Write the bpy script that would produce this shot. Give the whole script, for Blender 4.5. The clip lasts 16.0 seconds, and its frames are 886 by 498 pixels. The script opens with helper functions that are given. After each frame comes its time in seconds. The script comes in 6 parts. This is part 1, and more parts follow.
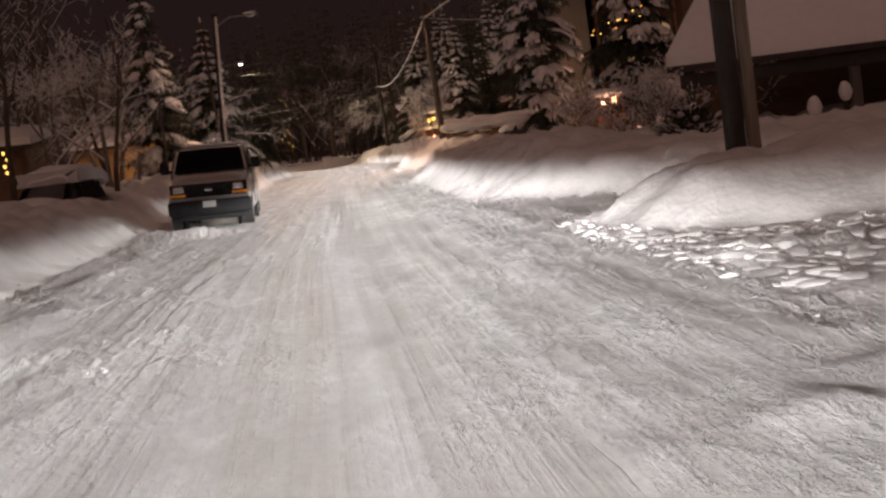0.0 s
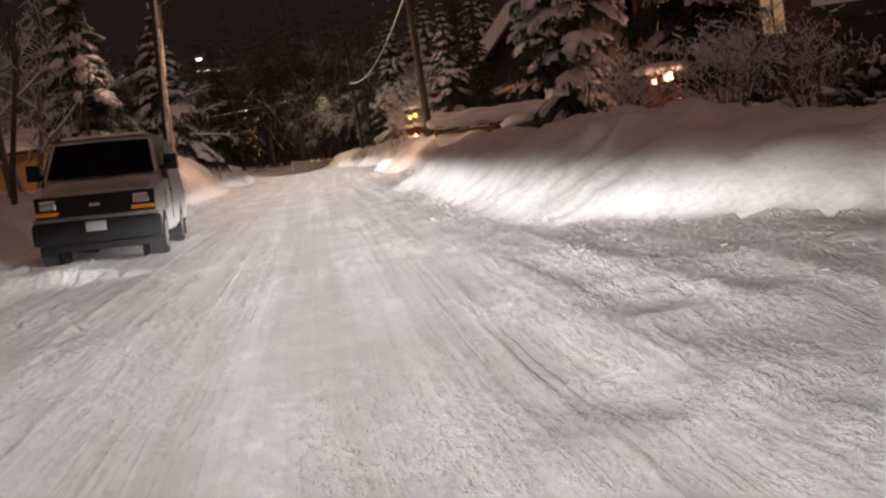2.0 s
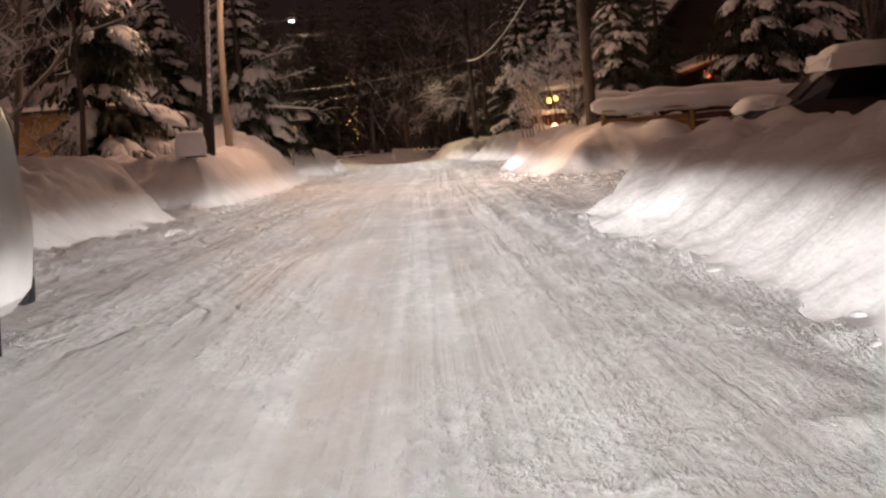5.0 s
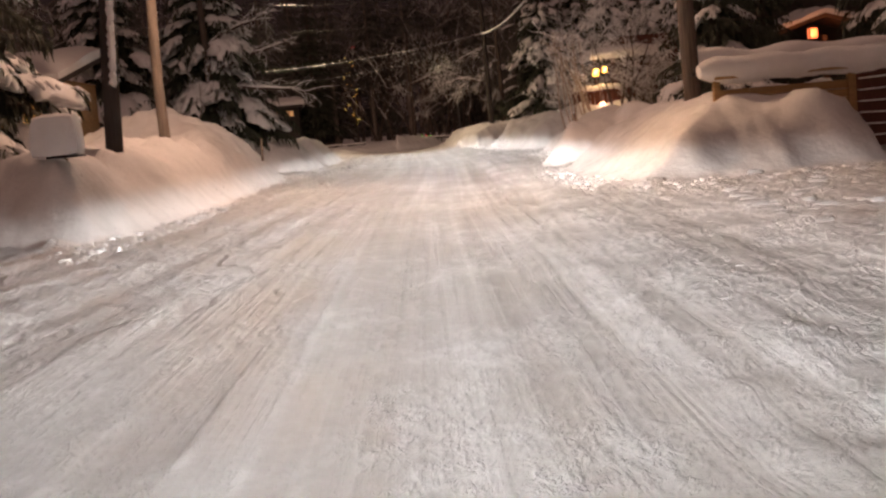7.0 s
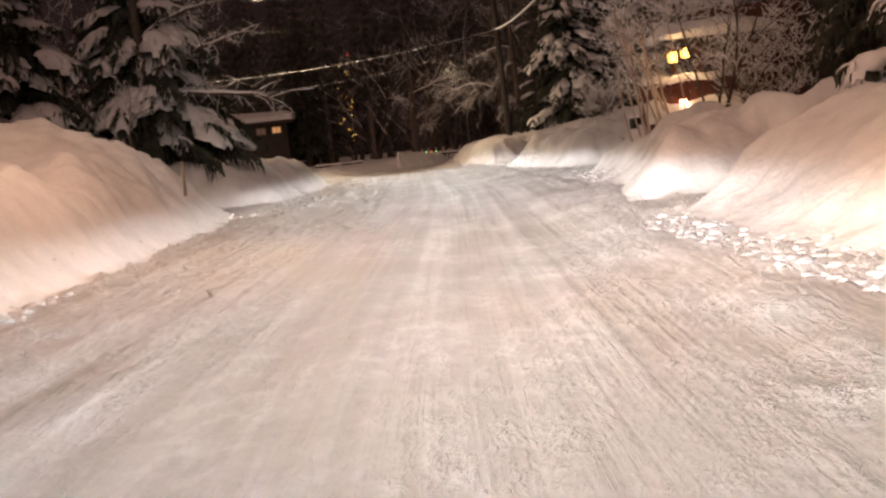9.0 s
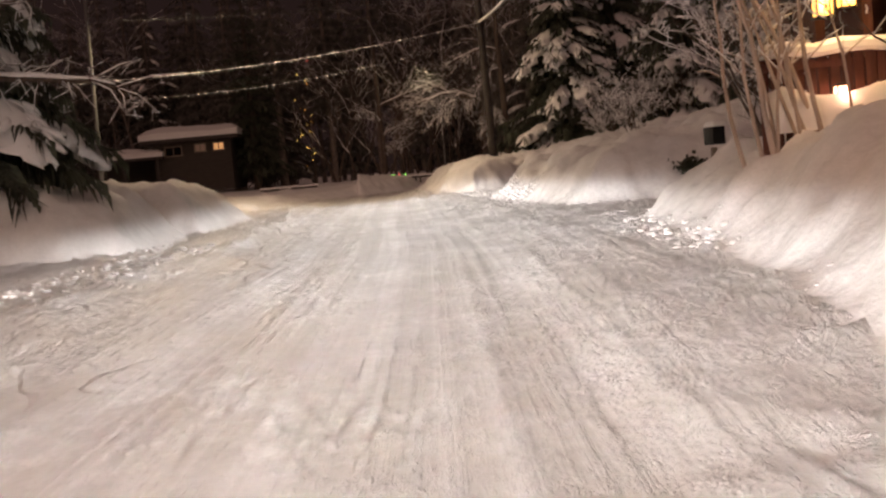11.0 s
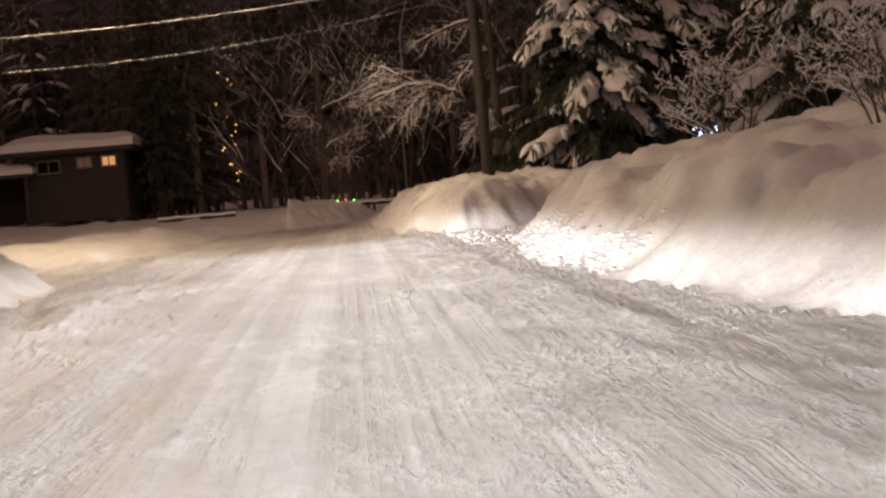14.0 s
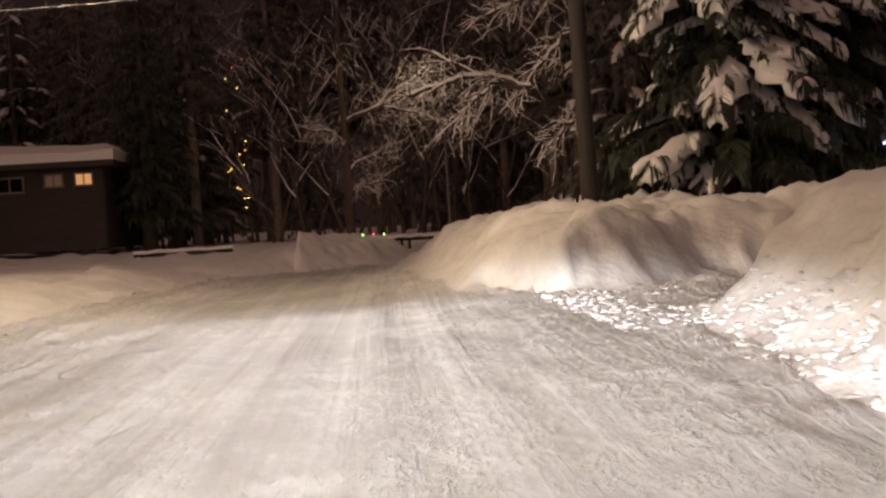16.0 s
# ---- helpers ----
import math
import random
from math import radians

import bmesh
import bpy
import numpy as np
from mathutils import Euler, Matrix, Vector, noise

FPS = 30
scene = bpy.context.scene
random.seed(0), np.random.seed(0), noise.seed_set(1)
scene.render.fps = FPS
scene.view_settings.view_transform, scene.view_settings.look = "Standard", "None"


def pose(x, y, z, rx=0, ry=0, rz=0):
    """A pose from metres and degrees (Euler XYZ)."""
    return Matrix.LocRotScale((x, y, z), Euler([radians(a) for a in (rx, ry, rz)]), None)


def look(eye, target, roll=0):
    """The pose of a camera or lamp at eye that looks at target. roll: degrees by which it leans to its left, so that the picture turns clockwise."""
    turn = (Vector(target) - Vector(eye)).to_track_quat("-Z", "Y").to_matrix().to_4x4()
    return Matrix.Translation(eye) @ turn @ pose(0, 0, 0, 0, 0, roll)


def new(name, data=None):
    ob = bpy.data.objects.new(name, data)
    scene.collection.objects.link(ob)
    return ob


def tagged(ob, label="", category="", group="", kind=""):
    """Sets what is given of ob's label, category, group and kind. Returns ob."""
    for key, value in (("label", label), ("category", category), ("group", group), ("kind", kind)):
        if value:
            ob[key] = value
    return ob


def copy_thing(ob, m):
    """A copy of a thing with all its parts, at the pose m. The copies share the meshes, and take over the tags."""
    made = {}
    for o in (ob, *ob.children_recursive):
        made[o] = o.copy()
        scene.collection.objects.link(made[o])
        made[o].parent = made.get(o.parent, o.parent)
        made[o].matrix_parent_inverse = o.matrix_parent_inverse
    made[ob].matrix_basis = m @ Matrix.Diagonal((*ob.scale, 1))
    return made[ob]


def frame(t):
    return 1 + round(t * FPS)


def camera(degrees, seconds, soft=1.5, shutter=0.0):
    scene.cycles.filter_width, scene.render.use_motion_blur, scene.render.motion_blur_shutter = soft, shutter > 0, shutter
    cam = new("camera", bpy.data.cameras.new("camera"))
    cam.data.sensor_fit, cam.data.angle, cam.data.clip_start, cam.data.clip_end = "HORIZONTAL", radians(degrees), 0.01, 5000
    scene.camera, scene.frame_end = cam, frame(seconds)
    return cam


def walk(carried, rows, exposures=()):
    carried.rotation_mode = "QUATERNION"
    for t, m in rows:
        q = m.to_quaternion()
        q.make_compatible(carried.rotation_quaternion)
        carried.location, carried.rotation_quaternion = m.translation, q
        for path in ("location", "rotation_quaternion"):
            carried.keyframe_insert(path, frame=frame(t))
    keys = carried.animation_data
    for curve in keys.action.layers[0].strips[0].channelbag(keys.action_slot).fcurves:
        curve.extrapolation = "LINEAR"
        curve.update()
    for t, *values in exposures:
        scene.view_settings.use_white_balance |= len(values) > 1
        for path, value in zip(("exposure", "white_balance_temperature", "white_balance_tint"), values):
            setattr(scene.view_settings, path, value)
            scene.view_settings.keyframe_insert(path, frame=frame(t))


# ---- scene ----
cam = camera(39.25, 16.0, soft=2.4)
# seconds, eye (m), tilt, lean and heading (degrees)
ROWS = [
    (0, 0.000, -0.000, 1.389, 84.94, 7.71, -6.21),
    (0.5, 0.077, 2.638, 1.326, 84.66, 7.72, -5.67),
    (1, 0.196, 5.159, 1.290, 84.69, 8.01, -6.04),
    (1.5, 0.331, 7.735, 1.232, 84.48, 8.18, -7.15),
    (2, 0.462, 10.373, 1.170, 84.98, 8.08, -7.50),
    (2.5, 0.582, 13.272, 1.185, 85.19, 6.77, -7.75),
    (3, 0.689, 15.979, 1.220, 87.77, 5.87, -3.20),
    (3.5, 0.806, 18.805, 1.153, 87.15, 4.81, -4.92),
    (4, 0.844, 21.659, 1.111, 86.41, 3.94, -3.54),
    (6.5, 0.974, 36.492, 1.236, 84.53, 4.95, -2.12),
    (7, 1.040, 39.574, 1.222, 84.56, 5.03, -2.46),
    (7.5, 1.106, 42.629, 1.209, 85.10, 5.32, -1.96),
    (8, 1.146, 45.743, 1.241, 85.34, 5.96, -2.02),
    (8.5, 1.184, 48.879, 1.235, 85.23, 6.26, -2.18),
    (11, 2.517, 66.643, 1.182, 86.20, 5.23, -3.17),
    (11.5, 2.623, 69.983, 1.194, 86.44, 5.27, -3.48),
    (12, 2.698, 73.159, 1.211, 86.37, 5.55, -4.28),
    (12.5, 2.794, 76.391, 1.231, 86.18, 5.59, -5.52),
    (13, 2.898, 79.359, 1.256, 86.21, 5.60, -6.06),
    (13.5, 2.966, 82.471, 1.247, 86.73, 5.22, -5.75),
    (14, 3.049, 85.513, 1.259, 87.04, 4.81, -5.48),
    (14.5, 3.117, 88.718, 1.214, 87.20, 4.17, -5.24),
    (15, 3.174, 91.779, 1.205, 87.76, 3.73, -5.36),
    (15.5, 3.216, 94.721, 1.209, 88.87, 3.37, -4.97),
    (16, 3.252, 97.559, 1.207, 88.77, 3.53, -4.19),
]
walk(cam, [(t, pose(x, y, z, rx, ry, rz)) for t, x, y, z, rx, ry, rz in ROWS], [(0, -0.22), (4, -0.25), (6.5, -0.12), (8.5, -0.08), (11, -0.05), (13, 0.06), (16, -0.06)])

# ---- light ----
world = bpy.data.worlds.new("night")
world.use_nodes = True
scene.world = world
world.node_tree.nodes["Background"].inputs[0].default_value = (1.0, 0.55, 0.50, 1)
world.node_tree.nodes["Background"].inputs[1].default_value = 0.017


def lamp(name, kind, m, power, colour, **more):
    """A lamp at the pose m; more: its further settings."""
    data = bpy.data.lights.new(name, kind)
    data.energy, data.color = power, colour
    if "radius" in more:
        data.shadow_soft_size = more["radius"]
    if "cone" in more:
        data.spot_size, data.spot_blend = radians(more["cone"]), more["blend"]
    if "angle" in more:
        data.angle = radians(more["angle"])
    ob = new(name, data)
    ob.matrix_world = m @ Matrix.Diagonal((*more.get("stretch", (1, 1, 1)), 1))
    return ob


# wide soft fill lamp added to lift the unlit snow and trees
lamp("ambient_fill", "SUN", look((0, 0, 40), (13, 34, 0)), 0.40, (1.0, 0.58, 0.46), angle=80)
LAMP_1, LAMP_2 = (-1.95, 67.2, 9.03), (-4.9, 116.8, 10.55)
# per lamp one broad spot, plus extra ones added to brighten banks and trees
for at, aim, power, colour, cone, blend in ((LAMP_1, (0.4, -0.5), 2300, (1.0, 0.60, 0.41), 170, 0.4), (LAMP_1, (4.0, 24.0), 2900, (1.0, 0.80, 0.66), 62, 1.0), (LAMP_1, (9.0, -10.5), 4200, (1.0, 0.62, 0.36), 58, 1.0), (LAMP_2, (4.0, -4.5), 3700, (1.0, 0.73, 0.45), 158, 0.45), (LAMP_2, (6.0, 26.0), 2600, (1.0, 0.66, 0.45), 84, 1.0), (LAMP_2, (17.0, 9.0), 2600, (1.0, 0.72, 0.47), 64, 1.0), (LAMP_2, (14.0, -22.0), 3600, (1.0, 0.76, 0.53), 54, 1.0)):
    lamp("street_lamp_light", "SPOT", look((at[0], at[1], at[2] - 0.2), (at[0] + aim[0], at[1] + aim[1], 0)), power, colour, radius=0.12, cone=cone, blend=blend)
# fixed spots added at steps along the track for a moving car's low beams
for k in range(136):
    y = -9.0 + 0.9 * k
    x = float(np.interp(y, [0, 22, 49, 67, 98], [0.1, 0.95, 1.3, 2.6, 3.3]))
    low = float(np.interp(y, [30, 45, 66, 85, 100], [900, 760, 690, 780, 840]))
    lamp("low_beam_stand_in", "SPOT", look((x, y, 0.82), (x - 0.9, y + 20, 0.82 - 20 * 0.245)), 0.455 * low, (1.0, 0.965, 0.95), radius=0.2, cone=27, blend=1.0, stretch=(10.0, 1, 1))
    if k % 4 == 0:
        lamp("beam_reach_fill", "SPOT", look((x, y, 0.74), (x + 2.0, y + 20, 0.74 - 20 * 0.088)), 0.2 * low, (1.0, 0.955, 0.935), radius=0.06, cone=9.6, blend=0.5, stretch=(5.0, 1, 1))
    # sideways spots added to brighten the banks and driveways
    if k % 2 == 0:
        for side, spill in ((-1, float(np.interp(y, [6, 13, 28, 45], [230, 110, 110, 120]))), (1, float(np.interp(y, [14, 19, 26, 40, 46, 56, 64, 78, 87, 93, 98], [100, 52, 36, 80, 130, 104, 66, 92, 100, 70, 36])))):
            lamp("bank_fill", "SPOT", look((x, y, 0.76), (x + side * 15, y + 13, 0.76 - 19.85 * 0.125)), spill, (1.0, 0.955, 0.935), radius=0.08, cone=14, blend=0.4, stretch=(7.0, 1, 1))


# ---- materials ----
def mat(name, colour, rough=0.6, metal=0.0, vary=0.0, scale=6.0, bump=0.0, bump_scale=40.0, glow=0.0, second=None, stretch=(1, 1, 1), spec=0.5, coat=0.0, fine=0.0):
    """A surface: base colour varied by two noises, with relief."""
    m = bpy.data.materials.new(name)
    m.use_nodes = True
    nodes, links = m.node_tree.nodes, m.node_tree.links
    b = nodes["Principled BSDF"]
    b.inputs["Roughness"].default_value, b.inputs["Metallic"].default_value = rough, metal
    b.inputs["Specular IOR Level"].default_value, b.inputs["Coat Weight"].default_value = spec, coat
    b.inputs["Base Color"].default_value = (*colour, 1)
    if glow:
        b.inputs["Emission Color"].default_value, b.inputs["Emission Strength"].default_value = (*colour, 1), glow
    if not (vary or bump):
        return m
    co = nodes.new("ShaderNodeTexCoord")
    mp = nodes.new("ShaderNodeMapping")
    mp.inputs["Scale"].default_value = stretch
    links.new(co.outputs["Object"], mp.inputs["Vector"])
    if vary:
        n = nodes.new("ShaderNodeTexNoise")
        n.inputs["Scale"].default_value, n.inputs["Detail"].default_value = scale, 8
        n2 = nodes.new("ShaderNodeTexNoise")
        n2.inputs["Scale"].default_value, n2.inputs["Detail"].default_value = scale * 9, 4
        links.new(mp.outputs[0], n.inputs["Vector"]), links.new(mp.outputs[0], n2.inputs["Vector"])
        mixf = nodes.new("ShaderNodeMath")
        mixf.operation = "MULTIPLY_ADD"
        links.new(n2.outputs[0], mixf.inputs[0])
        mixf.inputs[1].default_value = 0.35 + fine
        links.new(n.outputs[0], mixf.inputs[2])
        ramp = nodes.new("ShaderNodeValToRGB")
        ramp.color_ramp.elements[0].position, ramp.color_ramp.elements[1].position = 0.50, 0.85
        dark = second or tuple(c * (1 - vary) for c in colour)
        ramp.color_ramp.elements[0].color, ramp.color_ramp.elements[1].color = (*dark, 1), (*colour, 1)
        links.new(mixf.outputs[0], ramp.inputs[0]), links.new(ramp.outputs[0], b.inputs["Base Color"])
    if bump:
        nb = nodes.new("ShaderNodeTexNoise")
        nb.inputs["Scale"].default_value, nb.inputs["Detail"].default_value = bump_scale, 6
        links.new(mp.outputs[0], nb.inputs["Vector"])
        bp = nodes.new("ShaderNodeBump")
        bp.inputs["Strength"].default_value, bp.inputs["Distance"].default_value = bump, 0.02
        links.new(nb.outputs[0], bp.inputs["Height"]), links.new(bp.outputs[0], b.inputs["Normal"])
    return m


def road_material(name="packed_snow", blocky=0.0):
    """Packed snow: streaks along the way of travel, worn greyer patches, crumbs; blocky: broken crust."""
    m = bpy.data.materials.new(name)
    m.use_nodes = True
    nodes, links = m.node_tree.nodes, m.node_tree.links
    b = nodes["Principled BSDF"]
    b.inputs["Roughness"].default_value = 0.6
    co = nodes.new("ShaderNodeTexCoord")
    parts_, along = nodes.new("ShaderNodeSeparateXYZ"), nodes.new("ShaderNodeCombineXYZ")
    across = nodes.new("ShaderNodeAttribute")
    across.attribute_name = "across"
    links.new(co.outputs["Object"], parts_.inputs[0])
    links.new(across.outputs["Fac"], along.inputs[0]), links.new(parts_.outputs[1], along.inputs[1])

    def noise_at(scale, stretch, detail=5.0, rough=0.6):
        mp, n = nodes.new("ShaderNodeMapping"), nodes.new("ShaderNodeTexNoise")
        mp.inputs["Scale"].default_value, mp.inputs["Rotation"].default_value = stretch, (0, 0, 0)
        n.inputs["Scale"].default_value, n.inputs["Detail"].default_value, n.inputs["Roughness"].default_value = scale, detail, rough
        links.new(along.outputs[0], mp.inputs["Vector"]), links.new(mp.outputs[0], n.inputs["Vector"])
        return n.outputs[0]

    def calc(kind, p, q):
        c = nodes.new("ShaderNodeMath")
        c.operation = kind
        for i, v in enumerate((p, q)):
            if hasattr(v, "links"):
                links.new(v, c.inputs[i])
            else:
                c.inputs[i].default_value = v
        return c.outputs[0]

    def steep(v, lo, hi):
        c = nodes.new("ShaderNodeMapRange")
        c.interpolation_type = "SMOOTHSTEP"
        c.inputs["From Min"].default_value, c.inputs["From Max"].default_value = lo, hi
        links.new(v, c.inputs["Value"])
        return c.outputs[0]

    # wheels polish long bands; between them loose snow stays rough and white
    band = steep(noise_at(1.0, (2.1, 0.035, 1), 3, 0.55), 0.40, 0.60)
    thin = steep(noise_at(1.0, (7.0, 0.06, 1), 4, 0.6), 0.38, 0.64)
    hair = noise_at(1.0, (13, 0.30, 1), 6, 0.75)
    patch = steep(noise_at(0.8, (1, 0.45, 1), 6, 0.6), 0.34, 0.66)
    crumb, grit = noise_at(9, (1.2, 0.7, 1), 8, 0.72), noise_at(30, (1, 0.8, 1), 4, 0.7)
    clot = steep(noise_at(4.2, (1.2, 0.5, 1), 6, 0.7), 0.45, 0.62)
    loose = calc("ADD", calc("ADD", calc("MULTIPLY", band, 0.30), calc("MULTIPLY", thin, 0.18)), calc("ADD", calc("MULTIPLY", patch, 0.34), calc("MULTIPLY", hair, 0.16)))
    loose = calc("ADD", loose, calc("MULTIPLY", calc("MULTIPLY", clot, patch), 0.30))
    total = calc("ADD", calc("MULTIPLY", loose, 0.72), calc("MULTIPLY", crumb, 0.42))
    ramp = nodes.new("ShaderNodeValToRGB")
    ramp.color_ramp.elements[0].position, ramp.color_ramp.elements[1].position = 0.28, 0.90
    ramp.color_ramp.elements[0].color, ramp.color_ramp.elements[1].color = (0.56, 0.545, 0.53, 1), (0.93, 0.925, 0.92, 1)
    links.new(total, ramp.inputs[0]), links.new(ramp.outputs[0], b.inputs["Base Color"])
    gloss = nodes.new("ShaderNodeMapRange")
    gloss.inputs["From Min"].default_value, gloss.inputs["From Max"].default_value = 0.3, 0.8
    gloss.inputs["To Min"].default_value, gloss.inputs["To Max"].default_value = 0.42, 0.8
    links.new(loose, gloss.inputs["Value"]), links.new(gloss.outputs[0], b.inputs["Roughness"])
    rough_ = calc("ADD", calc("MULTIPLY", crumb, 1.5), calc("MULTIPLY", grit, 0.4))
    relief = calc("ADD", calc("MULTIPLY", rough_, calc("ADD", calc("MULTIPLY", loose, 1.1), 0.25)), calc("ADD", calc("MULTIPLY", thin, 0.16), calc("MULTIPLY", hair, 0.10)))
    relief = calc("ADD", relief, calc("MULTIPLY", calc("MULTIPLY", clot, patch), 0.8))
    # shallow ledges where the crust has broken off, mostly on the less driven side
    lift = calc("ADD", calc("MULTIPLY", noise_at(1.0, (1.0, 0.42, 1), 2.5, 0.45), 5.0), calc("MULTIPLY", across.outputs["Fac"], 0.35))
    worn = calc("MULTIPLY", steep(noise_at(0.5, (1, 0.5, 1), 3, 0.5), 0.40, 0.58), steep(calc("MULTIPLY", across.outputs["Fac"], -1.0), -0.4, 1.4))
    step_ = calc("FRACT", lift, 0.0)
    relief = calc("ADD", relief, calc("MULTIPLY", calc("MULTIPLY", calc("MINIMUM", calc("MULTIPLY", step_, 6.0), 1.0), calc("SUBTRACT", 1.0, step_)), calc("MULTIPLY", worn, 1.9)))
    if blocky:
        vor = nodes.new("ShaderNodeTexVoronoi")
        vor.feature = "DISTANCE_TO_EDGE"
        vor.inputs["Scale"].default_value = 2.6
        warp = nodes.new("ShaderNodeVectorMath")
        wn = nodes.new("ShaderNodeTexNoise")
        wn.inputs["Scale"].default_value = 3.0
        links.new(co.outputs["Object"], wn.inputs["Vector"])
        warp.operation = "ADD"
        links.new(co.outputs["Object"], warp.inputs[0]), links.new(wn.outputs["Color"], warp.inputs[1]), links.new(warp.outputs[0], vor.inputs["Vector"])
        relief = calc("ADD", relief, calc("MULTIPLY", calc("MINIMUM", calc("MULTIPLY", vor.outputs["Distance"], 5.0), 1.0), blocky))
    bp = nodes.new("ShaderNodeBump")
    bp.inputs["Strength"].default_value, bp.inputs["Distance"].default_value = (0.55 if blocky else 0.8), 0.075
    links.new(relief, bp.inputs["Height"]), links.new(bp.outputs[0], b.inputs["Normal"])
    return m


DRIVE_SNOW = road_material("churned_snow", 0.25)
ROAD_SNOW = road_material()
BANK_SNOW = mat("bank_snow", (0.86, 0.85, 0.84), 0.7, vary=0.14, scale=2.0, bump=1.0, bump_scale=8)
YARD_SNOW = mat("yard_snow", (0.85, 0.85, 0.85), 0.75, vary=0.06, scale=1.2, bump=0.3, bump_scale=8)
CLEAN_SNOW = mat("fresh_snow", (0.86, 0.85, 0.85), 0.8, vary=0.05, scale=5, bump=0.3, bump_scale=25)
CLOD_SNOW = mat("clod_snow", (0.62, 0.61, 0.60), 0.7, vary=0.1, scale=5, bump=0.5, bump_scale=20)
NEEDLES = mat("spruce_needles", (0.075, 0.085, 0.055), 0.7, vary=0.6, scale=3)
# far woods: frost on the needles, with haze put into both pale colours
HAZY_NEEDLES = mat("hazy_frosted_needles", (0.22, 0.205, 0.18), 0.8, vary=0.7, scale=2.5)
HAZY_BARK = mat("hazy_far_bark", (0.30, 0.25, 0.215), 0.9, vary=0.4, scale=5)
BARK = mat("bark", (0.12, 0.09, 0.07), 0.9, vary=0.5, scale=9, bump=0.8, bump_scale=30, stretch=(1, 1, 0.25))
PALE_BARK = mat("pale_bark", (0.26, 0.22, 0.18), 0.85, vary=0.45, scale=7, bump=0.6, bump_scale=30, stretch=(1, 1, 0.3))
POLE_WOOD = mat("pole_wood", (0.15, 0.11, 0.085), 0.85, vary=0.5, scale=6, bump=0.6, bump_scale=40, stretch=(6, 6, 0.3))
DARK_WOOD = mat("tarred_wood", (0.045, 0.035, 0.03), 0.85, vary=0.4, scale=6, bump=0.6, bump_scale=40, stretch=(6, 6, 0.3))
GREY_WOOD = mat("weathered_wood", (0.30, 0.24, 0.19), 0.8, vary=0.4, scale=6, bump=0.5, bump_scale=40, stretch=(6, 6, 0.3))
WHITE_PAINT = mat("white_van_paint", (0.62, 0.60, 0.58), 0.35, vary=0.15, scale=2.5, coat=0.15)
BLACK_PLASTIC = mat("black_plastic", (0.010, 0.010, 0.011), 0.55, spec=0.2, vary=0.3, scale=8, bump=0.1, bump_scale=90)
BLACK_GLASS = mat("tinted_glass", (0.006, 0.006, 0.007), 0.08, spec=0.10)
CLEAR_LENS = mat("headlamp_lens", (0.55, 0.55, 0.53), 0.12, 0.4)
AMBER = mat("amber_lens", (0.85, 0.30, 0.02), 0.2)
RED_LENS = mat("red_lens", (0.4, 0.01, 0.01), 0.2)
CHROME = mat("chrome", (0.7, 0.69, 0.67), 0.18, 1.0)
RUBBER = mat("tyre_rubber", (0.022, 0.021, 0.02), 0.85, vary=0.4, scale=14, bump=0.6, bump_scale=60)
RIM_STEEL = mat("wheel_steel", (0.42, 0.41, 0.39), 0.4, 0.7, vary=0.3, scale=12)
PLATE_WHITE = mat("plate_paint", (0.36, 0.36, 0.35), 0.5)
DARK_PAINT = mat("dark_car_paint", (0.03, 0.03, 0.035), 0.3, coat=0.6, vary=0.2, scale=4)
SIDING = mat("brown_siding", (0.20, 0.115, 0.07), 0.75, vary=0.35, scale=3, bump=0.5, bump_scale=25, stretch=(1, 1, 6))
# wood made golden: lamplight on the boards is put into the colour
LAMPLIT_WOOD = mat("lamplit_boards", (0.42, 0.26, 0.11), 0.7, vary=0.3, scale=3, bump=0.4, bump_scale=25, stretch=(1, 1, 6))
RED_WOOD = mat("red_fence_boards", (0.13, 0.045, 0.03), 0.75, vary=0.35, scale=3, bump=0.5, bump_scale=25, stretch=(6, 6, 0.6))
GREY_WALL = mat("grey_plaster", (0.14, 0.125, 0.11), 0.85, vary=0.25, scale=2, bump=0.3, bump_scale=30)
ROOF_EDGE = mat("dark_fascia", (0.05, 0.04, 0.035), 0.7, vary=0.3, scale=5)
WARM_WINDOW = mat("lit_window", (1.0, 0.50, 0.20), 0.4, glow=0.5)
# walls no lamp reaches: the shade is put into the boards' colour
SHADED_WALL = mat("shaded_wall_boards", (0.06, 0.048, 0.04), 0.8, vary=0.3, scale=3, bump=0.4, bump_scale=25, stretch=(1, 1, 6))
ALDER_BARK = mat("smooth_pale_bark", (0.46, 0.37, 0.31), 0.8, vary=0.3, scale=7, bump=0.5, bump_scale=30, stretch=(1, 1, 0.3))
DIM_WINDOW = mat("dim_window", (1.0, 0.62, 0.34), 0.4, glow=0.25)
CURTAIN_WINDOW = mat("curtained_window", (0.5, 0.36, 0.28), 0.5, glow=0.02)
BLUE_LIGHT = mat("cold_white_bulbs", (0.55, 0.68, 1.0), 0.4, glow=4.0)
RED_BULB = mat("red_bulbs", (1.0, 0.12, 0.10), 0.4, glow=2.5)
GOLD_BULB = mat("golden_bulbs", (1.0, 0.60, 0.12), 0.4, glow=3.5)
AMBER_BULB = mat("amber_bulbs", (1.0, 0.36, 0.06), 0.4, glow=3.0)
GREEN_BULB = mat("green_bulbs", (0.35, 1.0, 0.15), 0.4, glow=3.0)
GALV = mat("galvanised_steel", (0.24, 0.235, 0.23), 0.55, 0.6, vary=0.2, scale=8)
CABLE = mat("cable", (0.03, 0.03, 0.03), 0.6, vary=0.2, scale=9)
